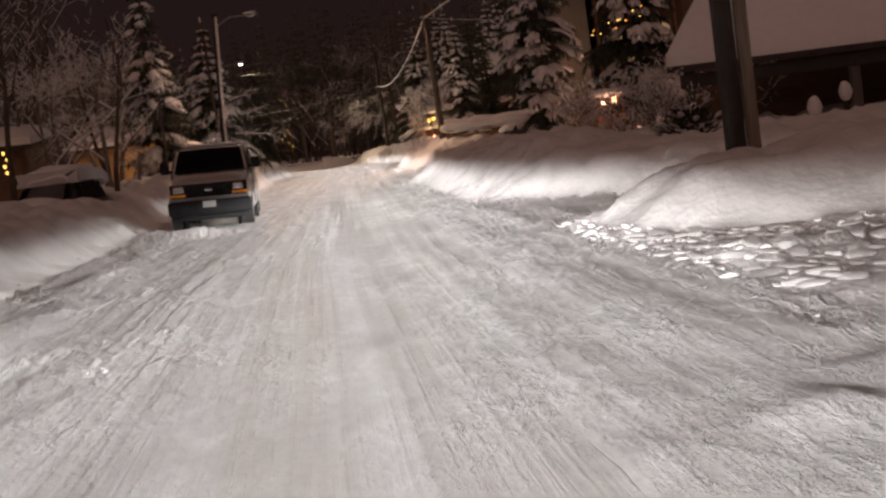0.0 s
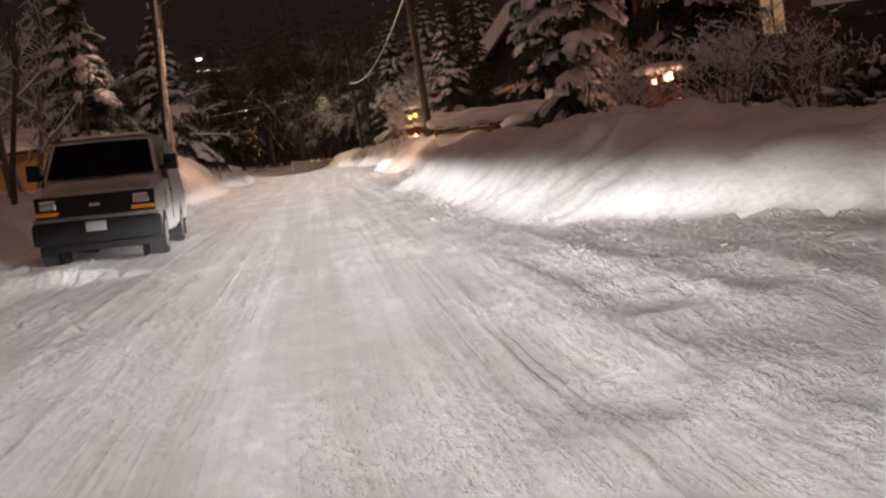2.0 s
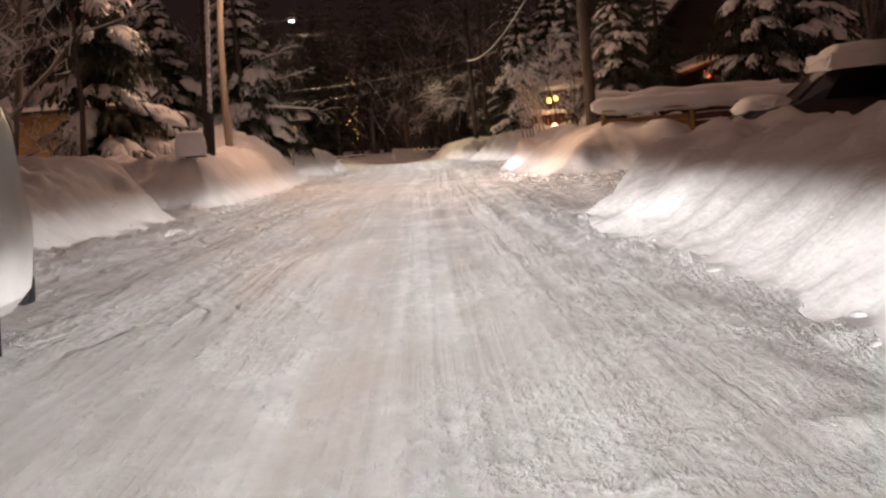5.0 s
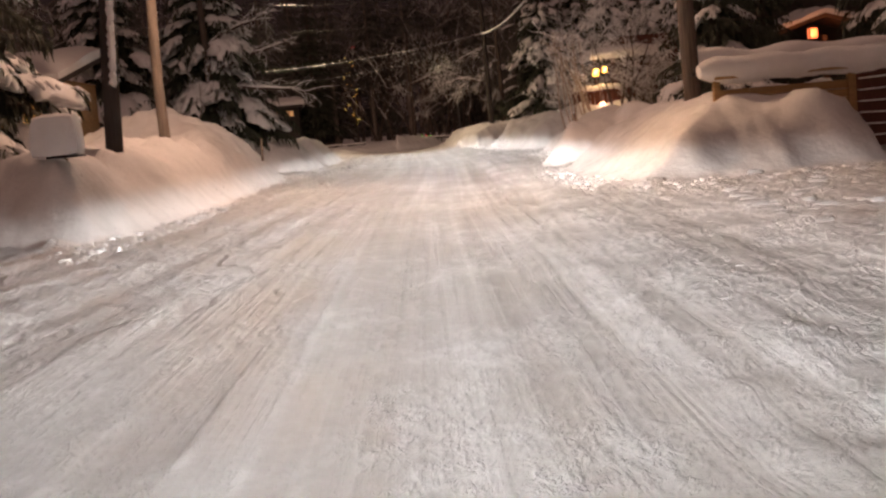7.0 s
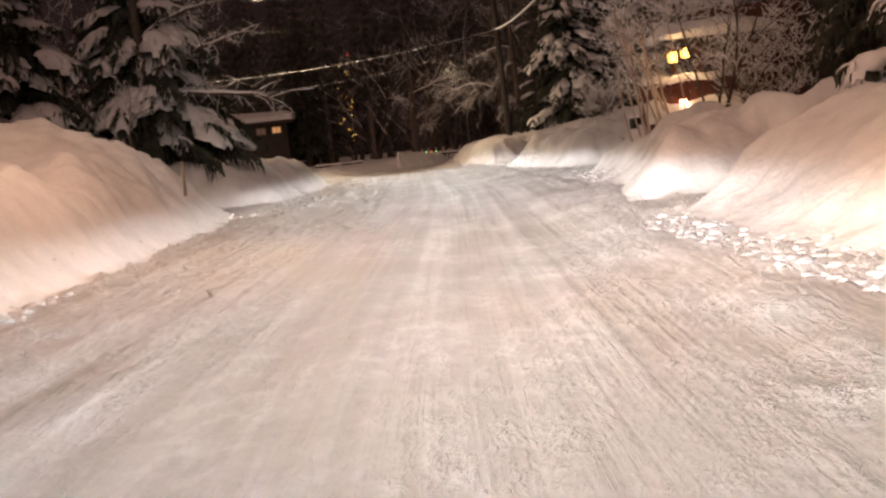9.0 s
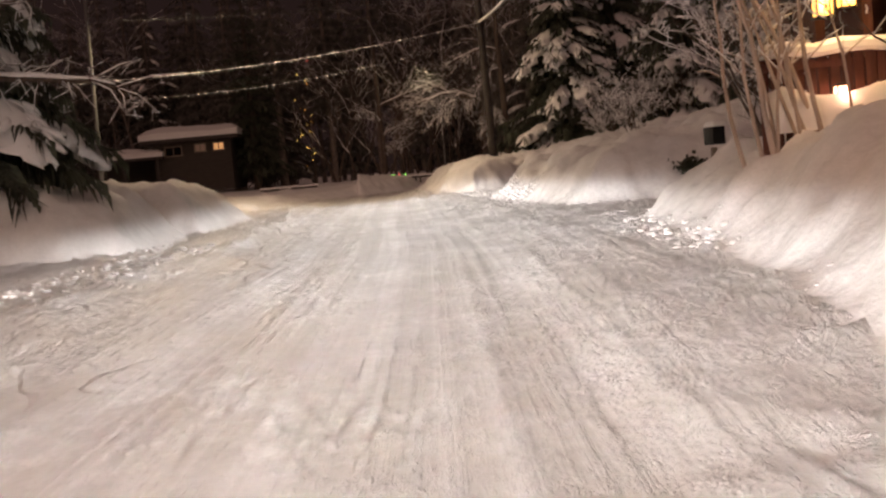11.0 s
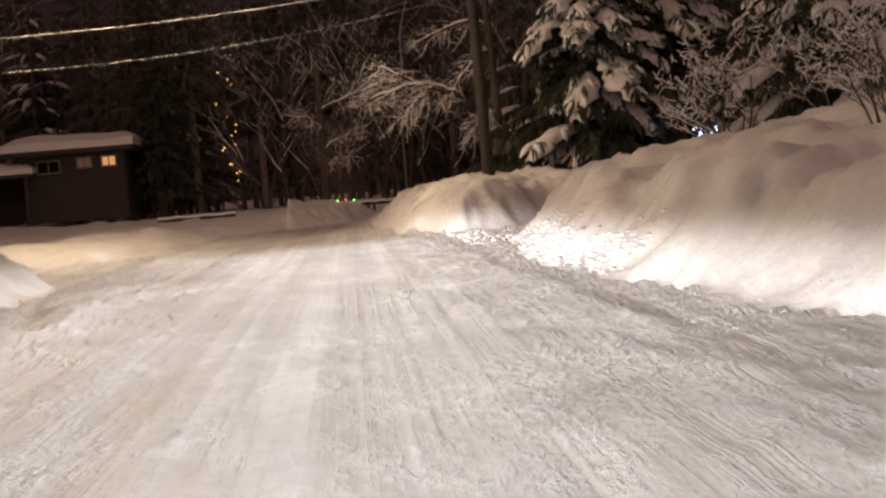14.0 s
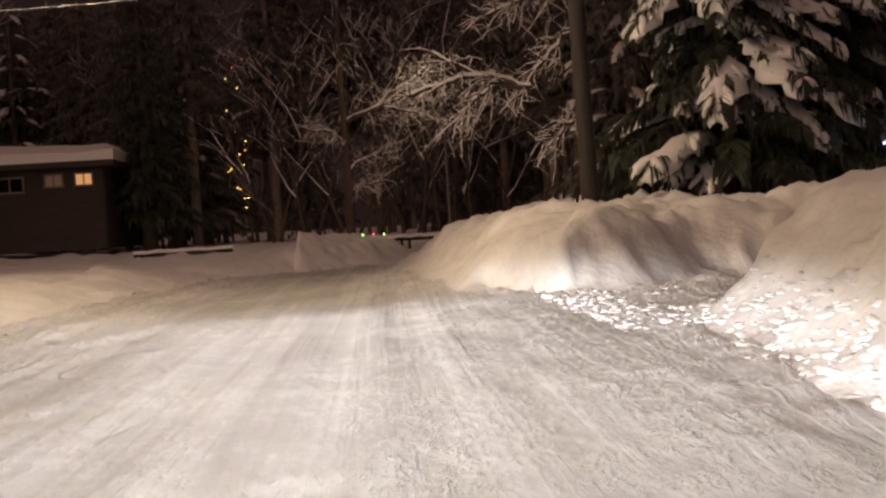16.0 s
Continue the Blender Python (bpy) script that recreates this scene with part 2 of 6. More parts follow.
LAMP_GLASS = mat("lit_lamp_glass", (1.0, 0.86, 0.66), 0.3, glow=28.0)
WARM_GLASS = mat("lit_lantern_glass", (1.0, 0.55, 0.12), 0.3, glow=2.2)


# ---- mesh helpers ----
class Geo:
    """Vertices and faces that become one mesh."""

    def __init__(self):
        self.v, self.f = [], []

    def add(self, verts, faces):
        n = len(self.v)
        self.v.extend(tuple(p) for p in verts)
        self.f.extend(tuple(n + i for i in f) for f in faces)
        return self

    def box(self, c, s, rz=0.0, bevel=0.0, taper=1.0):
        """A box of size s round c; bevel rounds its edges; taper scales its top."""
        bm = bmesh.new()
        bmesh.ops.create_cube(bm, size=1)
        for v in bm.verts:
            k = taper if v.co.z > 0 else 1
            v.co = Vector((v.co.x * s[0] * k, v.co.y * s[1] * k, v.co.z * s[2]))
        if bevel:
            bmesh.ops.bevel(bm, geom=bm.edges[:], offset=bevel, segments=2, affect="EDGES", profile=0.6)
        m = Matrix.Translation(c) @ Matrix.Rotation(radians(rz), 4, "Z")
        bm.verts.index_update()
        self.add([m @ v.co for v in bm.verts], [[v.index for v in f.verts] for f in bm.faces])
        bm.free()
        return self

    def tube(self, points, radii, sides=6, cap=True):
        """A tube along points."""
        pts = [Vector(p) for p in points]
        if not hasattr(radii, "__len__"):
            radii = [radii] * len(pts)
        base = len(self.v)
        up = Vector((0.13, 0.31, 1.0)) if abs((pts[-1] - pts[0]).normalized().z) < 0.8 else Vector((1.0, 0.2, 0.05))
        for i, p in enumerate(pts):
            way = (pts[min(i + 1, len(pts) - 1)] - pts[max(i - 1, 0)]).normalized()
            a = way.cross(up).normalized()
            b = way.cross(a)
            for s in range(sides):
                w = 2 * math.pi * s / sides
                self.v.append(tuple(p + (a * math.cos(w) + b * math.sin(w)) * radii[i]))
        for i in range(len(pts) - 1):
            for s in range(sides):
                q, r = base + i * sides + s, base + i * sides + (s + 1) % sides
                self.f.append((q, r, r + sides, q + sides))
        if cap:
            self.f.append(tuple(base + s for s in range(sides))[::-1])
            self.f.append(tuple(base + (len(pts) - 1) * sides + s for s in range(sides)))
        return self

    def blob(self, c, s, rot=None, rough=0.15, seed=0, rows=5, cols=8, droop=0.0):
        """A lumpy rounded mass; droop bends its ends down along its length x."""
        r = random.Random(seed)
        base = len(self.v)
        rot = rot or Matrix.Identity(3)
        ph = [r.uniform(0, 6.3) for _ in range(4)]
        for i in range(rows + 1):
            th = math.pi * i / rows
            for j in range(cols):
                w = 2 * math.pi * j / cols
                k = 1 + rough * (math.sin(3 * w + ph[0]) * math.sin(2 * th + ph[1]) + 0.6 * math.sin(5 * w + ph[2] + 2 * th)) + r.uniform(-rough, rough) * 0.5
                if i in (0, rows):
                    k = 1
                p = Vector((math.cos(th) * s[0] * k, math.sin(th) * math.cos(w) * s[1] * k, math.sin(th) * math.sin(w) * s[2] * k))
                p.z -= droop * (p.x / s[0]) ** 2 * s[0] if p.x > 0 else 0
                self.v.append(tuple(Vector(c) + rot @ p))
        for i in range(rows):
            for j in range(cols):
                a, b = base + i * cols + j, base + i * cols + (j + 1) % cols
                self.f.append((a, a + cols, b + cols, b))
        return self

    def disc(self, c, axis, radius, depth, sides=20, inner=0.0):
        """A disc or ring of that depth along the axis 'x', 'y' or 'z'."""
        ring = []
        for d in (-depth / 2, depth / 2):
            for rr in ((radius, inner) if inner else (radius,)):
                ring.append([self._on(c, axis, d, rr, 2 * math.pi * s / sides) for s in range(sides)])
        base = len(self.v)
        for q in ring:
            self.v.extend(q)
        idx = lambda k, s: base + k * sides + s % sides
        for s in range(sides):
            if inner:
                for a, b in ((0, 2), (3, 1), (1, 0), (2, 3)):
                    self.f.append((idx(a, s), idx(a, s + 1), idx(b, s + 1), idx(b, s)))
            else:
                self.f.append((idx(0, s), idx(0, s + 1), idx(1, s + 1), idx(1, s)))
        if not inner:
            self.f.append(tuple(idx(0, s) for s in range(sides))[::-1])
            self.f.append(tuple(idx(1, s) for s in range(sides)))
        return self

    @staticmethod
    def _on(c, axis, d, r, w):
        u, v = r * math.cos(w), r * math.sin(w)
        o = {"x": (d, u, v), "y": (u, d, v), "z": (u, v, d)}[axis]
        return (c[0] + o[0], c[1] + o[1], c[2] + o[2])

    def mesh(self, name, material, smooth=True):
        me = bpy.data.meshes.new(name)
        me.from_pydata(self.v, [], self.f)
        me.materials.append(material)
        bm = bmesh.new()
        bm.from_mesh(me)
        bmesh.ops.recalc_face_normals(bm, faces=bm.faces)
        bm.to_mesh(me)
        bm.free()
        if smooth:
            me.shade_smooth()
        if smooth is True:
            me.set_sharp_from_angle(angle=radians(38))
        return me


def thing(name, at=(0, 0, 0), label="", category="", group="", kind="", rz=0.0):
    """An Empty at a thing's base, which parents its parts."""
    ob = new(name)
    ob.empty_display_size = 0.2
    ob.matrix_world = pose(*at, 0, 0, rz)
    return tagged(ob, label, category, group, kind)


def part(name, geo, material, parent, label="", smooth=True, kind=""):
    """One mesh under a thing or a part."""
    ob = new(name, geo if isinstance(geo, bpy.types.Mesh) else geo.mesh(name, material, smooth))
    ob.parent = parent
    return tagged(ob, label, kind=kind)


# ---- ground, road and snow banks ----
_table = np.random.RandomState(7).rand(512, 512)


def value_noise(x, y):
    """Smooth noise of about 0 to 1 with cells of 1 m."""
    xi, yi = np.floor(x).astype(int), np.floor(y).astype(int)
    u, v = x - xi, y - yi
    u, v = u * u * (3 - 2 * u), v * v * (3 - 2 * v)
    g = lambda a, b: _table[a % 512, b % 512]
    return (g(xi, yi) * (1 - u) + g(xi + 1, yi) * u) * (1 - v) + (g(xi, yi + 1) * (1 - u) + g(xi + 1, yi + 1) * u) * v


def fractal(x, y, octaves=3):
    total, k = 0, 1.0
    for o in range(octaves):
        total = total + (value_noise(x * 2 ** o + 17 * o, y * 2 ** o + 31 * o) - 0.5) * k
        k *= 0.5
    return total


def edge_left(y):
    return np.interp(y, [-40, 16, 25, 36, 45, 52, 58, 63, 77, 84, 95, 106, 112, 117, 125, 132, 137, 150, 200, 400], [-4.6, -4.2, -4.0, -4.2, -3.8, -3.3, -2.85, -2.55, -2.35, -2.4, -1.85, -1.25, -1.5, -1.7, -1.5, 0.0, 4.4, 8.5, 30, 130])


def edge_right(y):
    return np.interp(y, [-40, 14, 25, 41, 47, 58, 65, 72, 76, 81, 86, 94, 103, 109, 114, 118, 128, 135, 139, 150, 200, 400], [2.8, 3.1, 3.15, 3.25, 3.5, 4.75, 4.5, 4.8, 5.6, 6.2, 6.5, 6.6, 5.9, 6.5, 6.3, 4.8, 4.5, 4.4, 7.0, 13, 36, 140])


# driveways: side, the x at which the near and far edges are given, and those edges
DRIVES = [
    (1, [2.5, 3.2, 5.5, 9, 40], [2, 1, -1, -2, -2], [13.9, 13.3, 11.9, 11.0, 10]),
    (1, [2.5, 3.3, 5.5, 8, 40], [15.6, 15.9, 16.6, 17.2, 17.5], [26, 23.6, 20.3, 19.7, 20]),
    (1, [3.0, 3.4, 5.0, 6.0, 9, 9.4, 9.9, 40], [42.5, 43.6, 47.8, 49.2, 50.6, 50.6, 50.7, 51], [60.4, 60.0, 59.1, 59.0, 59.9, 60.2, 61.95, 62]),
    (1, [4.0, 5.0, 7.0, 9, 40], [67.2, 68.0, 69.7, 70.0, 70], [71.5, 70.9, 70.6, 69.8, 69.5]),
    (1, [5.5, 6.5, 8.0, 12, 40], [84.6, 86.0, 87.0, 88.5, 90], [95.6, 94.6, 92.4, 92.8, 93]),
    (1, [5.5, 6.4, 7.5, 9, 40], [108.6, 109.6, 111.2, 112.6, 113], [118, 115.4, 115.6, 117.0, 117]),
    (-1, [2.5, 3.2, 4.6, 9, 40], [49.5, 51.8, 55.0, 55.6, 55.5], [58.5, 56.9, 57.4, 58, 58]),
    (-1, [1.8, 2.4, 3.5, 9, 40], [80.0, 81.4, 82.0, 82, 82], [93, 91.0, 89.8, 89.5, 89]),
    (-1, [1.2, 2.0, 4.0, 9, 40], [95.6, 96.4, 97.6, 98.5, 99], [99.0, 98.0, 98.1, 98.9, 99.3]),
    (-1, [0.8, 1.3, 2.5, 9, 40], [105, 106.6, 108.3, 109, 109], [117.5, 116.4, 115.6, 115.5, 116]),
]
CREST_Y = [-40, 6, 12, 15, 20, 26, 32, 40, 47, 60, 63, 75, 84, 94, 100, 105, 110, 118, 130, 137, 145, 400]
CREST_RIGHT = [1.0, 0.9, 0.62, 0.85, 0.75, 1.0, 1.08, 1.08, 1.0, 1.55, 1.6, 1.35, 1.3, 1.35, 1.5, 1.5, 1.35, 1.38, 1.3, 1.0, 0.8, 0.8]
CREST_LEFT = [0.8, 0.8, 0.85, 0.9, 0.95, 1.0, 1.05, 1.05, 1.15, 1.45, 1.5, 1.55, 1.5, 1.5, 1.55, 1.35, 0.8, 0.42, 0.38, 0.5, 0.7, 0.8]


def lay(x, y):
    """Distances outside the road and outside each driveway (negative inside)."""
    road = np.maximum(edge_left(y) - x, x - edge_right(y))
    drives = []
    for side, xs, near, far in DRIVES:
        u = x * side
        drives.append(np.maximum(np.maximum(np.interp(u, xs, near) - y, y - np.interp(u, xs, far)), xs[0] - u))
    return road, drives


def height(x, y):
    """The height of the snow at x, y, and how far outside the cleared ways it lies."""
    road, drives = lay(x, y)
    wob = fractal(x * 0.8, y * 0.8 + 40, 3) * 0.55
    d = road + wob * 0.3
    for q in drives:
        q = q + wob * 0.6
        d = np.minimum(d, q)
    crest = np.where(x > 1.5, np.interp(y, CREST_Y, CREST_RIGHT), np.interp(y, CREST_Y, CREST_LEFT))
    out = np.maximum(d, 0)
    width = np.where(x > 1.5, np.interp(y, [54, 57, 67, 70, 84, 96, 101, 140], [0.9, 1.55, 1.6, 1.0, 0.85, 0.85, 1.2, 1.0]), 0.92)
    rise = 1 - np.exp(-(out / width) ** 1.75)
    back = 1 - np.interp(y, [0, 84, 94], [0.25, 0.25, 0.0]) * np.clip((out - 2.6) / 2.5, 0, 1)
    h = crest * rise * back
    climb = np.where(x > 1.5, np.interp(y, [0, 80, 95, 112, 125], [0.0, 0.02, 0.22, 0.12, 0.0]) * np.clip(x - 9.3, 0, 8), np.clip((-x - 7) / 30, 0, 1) * 0.9)
    h = h + climb * np.clip(d / 1.6, 0, 1)
    h = h + 0.55 * np.exp(-((x - 8.5) / 0.75) ** 2 - ((y - 61.0) / 0.6) ** 2) * np.clip(d / 0.6, 0, 1)
    h = h + 1.2 * np.exp(-((x + 6.3) / 2.2) ** 2 - ((y - 76.6) / 2.9) ** 2) * np.clip(d / 1.6, 0, 1)
    h = h - 0.35 * np.exp(-((x + 6.0) / 2.0) ** 2 - ((y - 72.0) / 1.3) ** 2)
    h = h + 0.6 * np.exp(-((x + 3.9) / 0.6) ** 2 - ((y - 58.5) / 0.8) ** 2) * np.clip(d / 0.6, 0, 1)
    lumps = fractal(x * 0.75 + 9, y * 0.6, 4) * 0.36 + fractal(x * 2.6, y * 2.2 + 5, 3) * 0.17 - np.abs(fractal(x * 2.2 + 31, y * 1.7 + 8, 3)) * 0.12 - np.abs(fractal(x * 1.3 + 4, y * 1.1 + 60, 3)) * 0.07 + np.maximum(fractal(x * 1.5 + 70, y * 1.4 + 22, 2), 0) * 0.16
    lumps = lumps * np.where(x > 1.5, np.interp(y, [50, 55, 66, 70], [1.0, 0.5, 0.5, 1.0]), 1.0)
    h = h + lumps * np.clip(out / 0.9, 0, 1) * np.clip(crest, 0.3, 1.1)
    h = h + np.where(x < 1.5, 1.0, 0.0) * np.exp(-((y - 125) / 9) ** 2) * np.clip(d / 0.8, 0, 1) * np.maximum(fractal(x * 0.7 + 5, y * 0.55 + 3, 3) + 0.05, 0) * 0.4
    h = h + (0.13 + 0.10 * fractal(x * 2.2, y * 2.0 + 15, 2)) * np.exp(-((x + 2.75) / 1.0) ** 4 - ((y - 27.2) / 0.32) ** 2)
    toe = np.exp(-((d - 0.05) / 0.45) ** 2)
    h = h + toe * np.maximum(fractal(x * 5, y * 5, 2), -0.1) * 0.17
    flat = 1 - np.clip(out / 0.5, 0, 1)
    mid = (edge_left(y) + edge_right(y)) / 2
    u = x - mid
    rut = sum(np.exp(-((u - c + 0.5 * fractal(y * 0.05 + 3 * c, y * 0 + 9, 2)) / 0.24) ** 2) for c in (-2.2, -0.7, 0.9, 2.3))
    streak = fractal(u * 4.5 + 50, y * 0.10, 3) * 0.034 + fractal(u * 1.1, y * 0.3 + 77, 2) * 0.012 + fractal(x * 6, y * 2.5 + 7, 2) * 0.008
    churn = (np.clip((-u - 0.9) / 1.1, 0, 1) + 0.5 * np.clip((u - 1.6) / 1.1, 0, 1)) * np.clip(0.55 + 2.2 * fractal(x * 0.4, y * 0.12 + 90, 2), 0, 1)
    streak = streak + churn * np.maximum(fractal(x * 2.6 + 11, y * 2.3 + 70, 3) + 0.04, 0) * 0.15
    plate = np.clip((fractal(x * 1.5 + 23, y * 1.25 + 41, 4) + 0.03) / 0.07, 0, 1)
    streak = streak + churn * plate * plate * (3 - 2 * plate) * 0.04
    drv = np.zeros_like(x)
    for q in drives:
        drv = np.maximum(drv, np.clip(0.6 - q, 0, 1) * np.clip(road + 0.6, 0, 1))
    crumbs = np.maximum(fractal(x * 0.4 + 0.15 * y, y * 3.6 + 12, 3) + 0.04, 0) * 0.10 + np.maximum(fractal(x * 3.2, y * 4.6 + 12, 2), 0) * 0.03
    shoulder = np.exp(-((np.abs(u) - 3.0) / 0.7) ** 2)
    ledge = 0.045 / (1 + np.exp(-(np.abs(u + 0.15) - 2.35 - 0.9 * fractal(x * 0.9 + 3, y * 0.7, 4)) / 0.05))
    h = h + flat * (streak + ledge - 0.014 * rut + crumbs * drv + shoulder * np.maximum(fractal(x * 4, y * 2.4 + 3, 3), 0) * 0.10)
    return h, d, road, drives


def graded(lo, hi, step, far_lo, far_hi, grow=1.22):
    inner = list(np.arange(lo, hi, step))
    a, b, s = [], [], step
    v = lo
    while v > far_lo:
        s *= grow
        v -= s
        a.append(v)
    v, s = inner[-1], step
    while v < far_hi:
        s *= grow
        v += s
        b.append(v)
    return np.array(a[::-1] + inner + b)


def ground_at(x, y):
    return float(height(np.array([float(x)]), np.array([float(y)]))[0][0])


DRIVEWAYS = {}


def build_ground():
    gx = graded(-8.6, 12.6, 0.105, -900, 900)
    gy = graded(1.0, 142.0, 0.14, -500, 1500)
    X, Y = np.meshgrid(gx, gy)
    Z, D, R, Q = height(X, Y)
    nx, ny = len(gx), len(gy)
    cx, cy = (X[:-1, :-1] + X[1:, 1:]) / 2, (Y[:-1, :-1] + Y[1:, 1:]) / 2
    _, cd, cr, cq = height(cx, cy)
    which = np.zeros(cx.shape, int)                       # 0: open ground
    near = (cd > 0) & (cd < 3.4) & (cy > -8) & (cy < 150) & (cx > -12) & (cx < 16)
    right = cx > 1.5
    cuts_r, cuts_l = [7, 18, 52, 69, 90, 112], [55, 86, 111]
    seg = np.where(right, np.digitize(cy, cuts_r), 10 + np.digitize(cy, cuts_l))
    which[near] = 100 + seg[near]
    which[cd <= 0] = 1
    for k, q in enumerate(cq):
        which[(q < 0) & (cr > 0.1) & (cd <= 0) & (np.abs(cx) < 40)] = 20 + k
    co = np.stack([X, Y, Z], -1).reshape(-1, 3)
    index = np.arange(nx * ny).reshape(ny, nx)
    quads = np.stack([index[:-1, :-1], index[:-1, 1:], index[1:, 1:], index[1:, :-1]], -1)
    for code in np.unique(which):
        q = quads[which == code].reshape(-1, 4)
        used, inv = np.unique(q, return_inverse=True)
        me = bpy.data.meshes.new("snow")
        me.vertices.add(len(used)), me.loops.add(q.size), me.polygons.add(len(q))
        me.vertices.foreach_set("co", co[used].astype(np.float32).ravel())
        me.loops.foreach_set("vertex_index", inv.ravel().astype(np.int32))
        me.polygons.foreach_set("loop_start", np.arange(0, q.size, 4, dtype=np.int32))
        me.update(calc_edges=True)
        me.shade_smooth()
        if 0 < code < 100:
            across = X - np.interp(Y, [-40, 16, 58, 84, 112, 140, 200], [-0.8, -0.5, 0.7, 1.9, 2.4, 3.2, 8])
            me.attributes.new("across", "FLOAT", "POINT").data.foreach_set("value", across.ravel()[used].astype(np.float32))
        if code == 0:
            me.materials.append(YARD_SNOW)
            tagged(new("ground", me), "deep untouched snow over yards and woods", "snow", kind="structure")
        elif code == 1:
            me.materials.append(ROAD_SNOW)
            DRIVEWAYS["road"] = tagged(new("road", me), "snow-packed street with tyre ruts", "road", kind="structure")
        elif code < 100:
            me.materials.append(DRIVE_SNOW)
            DRIVEWAYS[code - 20] = tagged(new("driveway", me), "driveway mouth of churned snow", "driveway", kind="structure")
        else:
            me.materials.append(BANK_SNOW)
            tagged(new("snow_bank", me), "ploughed snow bank beside the road", "snow bank", "snow banks along the road")


build_ground()


# ---- trees ----
def lean_matrix(way, roll=0.0):
    return way.to_track_quat("X", "Z").to_matrix() @ Matrix.Rotation(roll, 3, "X")


def drape(white, p, out, side, L, load, r):
    """Snow draped over a bough p(s) of length L: a bulging sheet that hangs over both sides, and tongues at its rim."""
    s0, s1 = r.uniform(0.22, 0.5), r.uniform(0.86, 1.06)
    rows, cols = 9, 7
    wide = (0.06 + 0.15 * L) * r.uniform(0.7, 1.25) * load
    deep = (0.035 + 0.036 * L) * r.uniform(0.8, 1.25) * load
    base = len(white.v)
    for under in (0, 1):
        for i in range(rows):
            f = i / (rows - 1)
            s = s0 + (s1 - s0) * f
            c, swell = p(s), math.sin(math.pi * (0.1 + 0.82 * f)) ** 0.7
            for j in range(cols):
                v = 2 * j / (cols - 1) - 1
                w = wide * swell * (1 + r.uniform(-0.48, 0.34) * abs(v))
                fall = (0.30 + 0.5 * f) * w * v * v + (0.10 * L * load * f ** 4)
                lift = deep * swell * (1 - 0.75 * v * v) * r.uniform(0.75, 1.25) if not under else -deep * 0.25 * swell
                white.v.append(tuple(c + side * (v * w) + out * r.uniform(-0.03, 0.03) * L + Vector((0, 0, lift - fall + 0.02))))
    n = rows * cols
    at = lambda u, i, j: base + u * n + i * cols + j
    for i in range(rows - 1):
        for j in range(cols - 1):
            white.f.append((at(0, i, j), at(0, i, j + 1), at(0, i + 1, j + 1), at(0, i + 1, j)))
            white.f.append((at(1, i, j), at(1, i + 1, j), at(1, i + 1, j + 1), at(1, i, j + 1)))
        for j in (0, cols - 1):
            white.f.append((at(0, i, j), at(0, i + 1, j), at(1, i + 1, j), at(1, i, j)))
    for i in (0, rows - 1):
        for j in range(cols - 1):
            white.f.append((at(0, i, j), at(0, i, j + 1), at(1, i, j + 1), at(1, i, j)))
    for i in range(r.choice((8, 10, 12))):
        f = r.uniform(0.25, 1.0)
        hand = r.choice((-1, 1))
        d = (out * r.uniform(0.5, 1.0) + side * hand * r.uniform(0.2, 1.3) + Vector((0, 0, -r.uniform(0.2, 0.8) - 0.4 * f))).normalized()
        q = p(s0 + (s1 - s0) * f) + side * hand * wide * r.uniform(0.3, 0.9) * (1 - 0.5 * f ** 3)
        k_ = (0.03 + 0.036 * L) * r.uniform(0.5, 1.3) * load
        white.blob(q + d * k_ * 0.7, (k_ * r.uniform(1.3, 2.0), k_ * 0.66, k_ * 0.5), lean_matrix(d), 0.2, r.randrange(10 ** 6), 5, 7, 0.25)


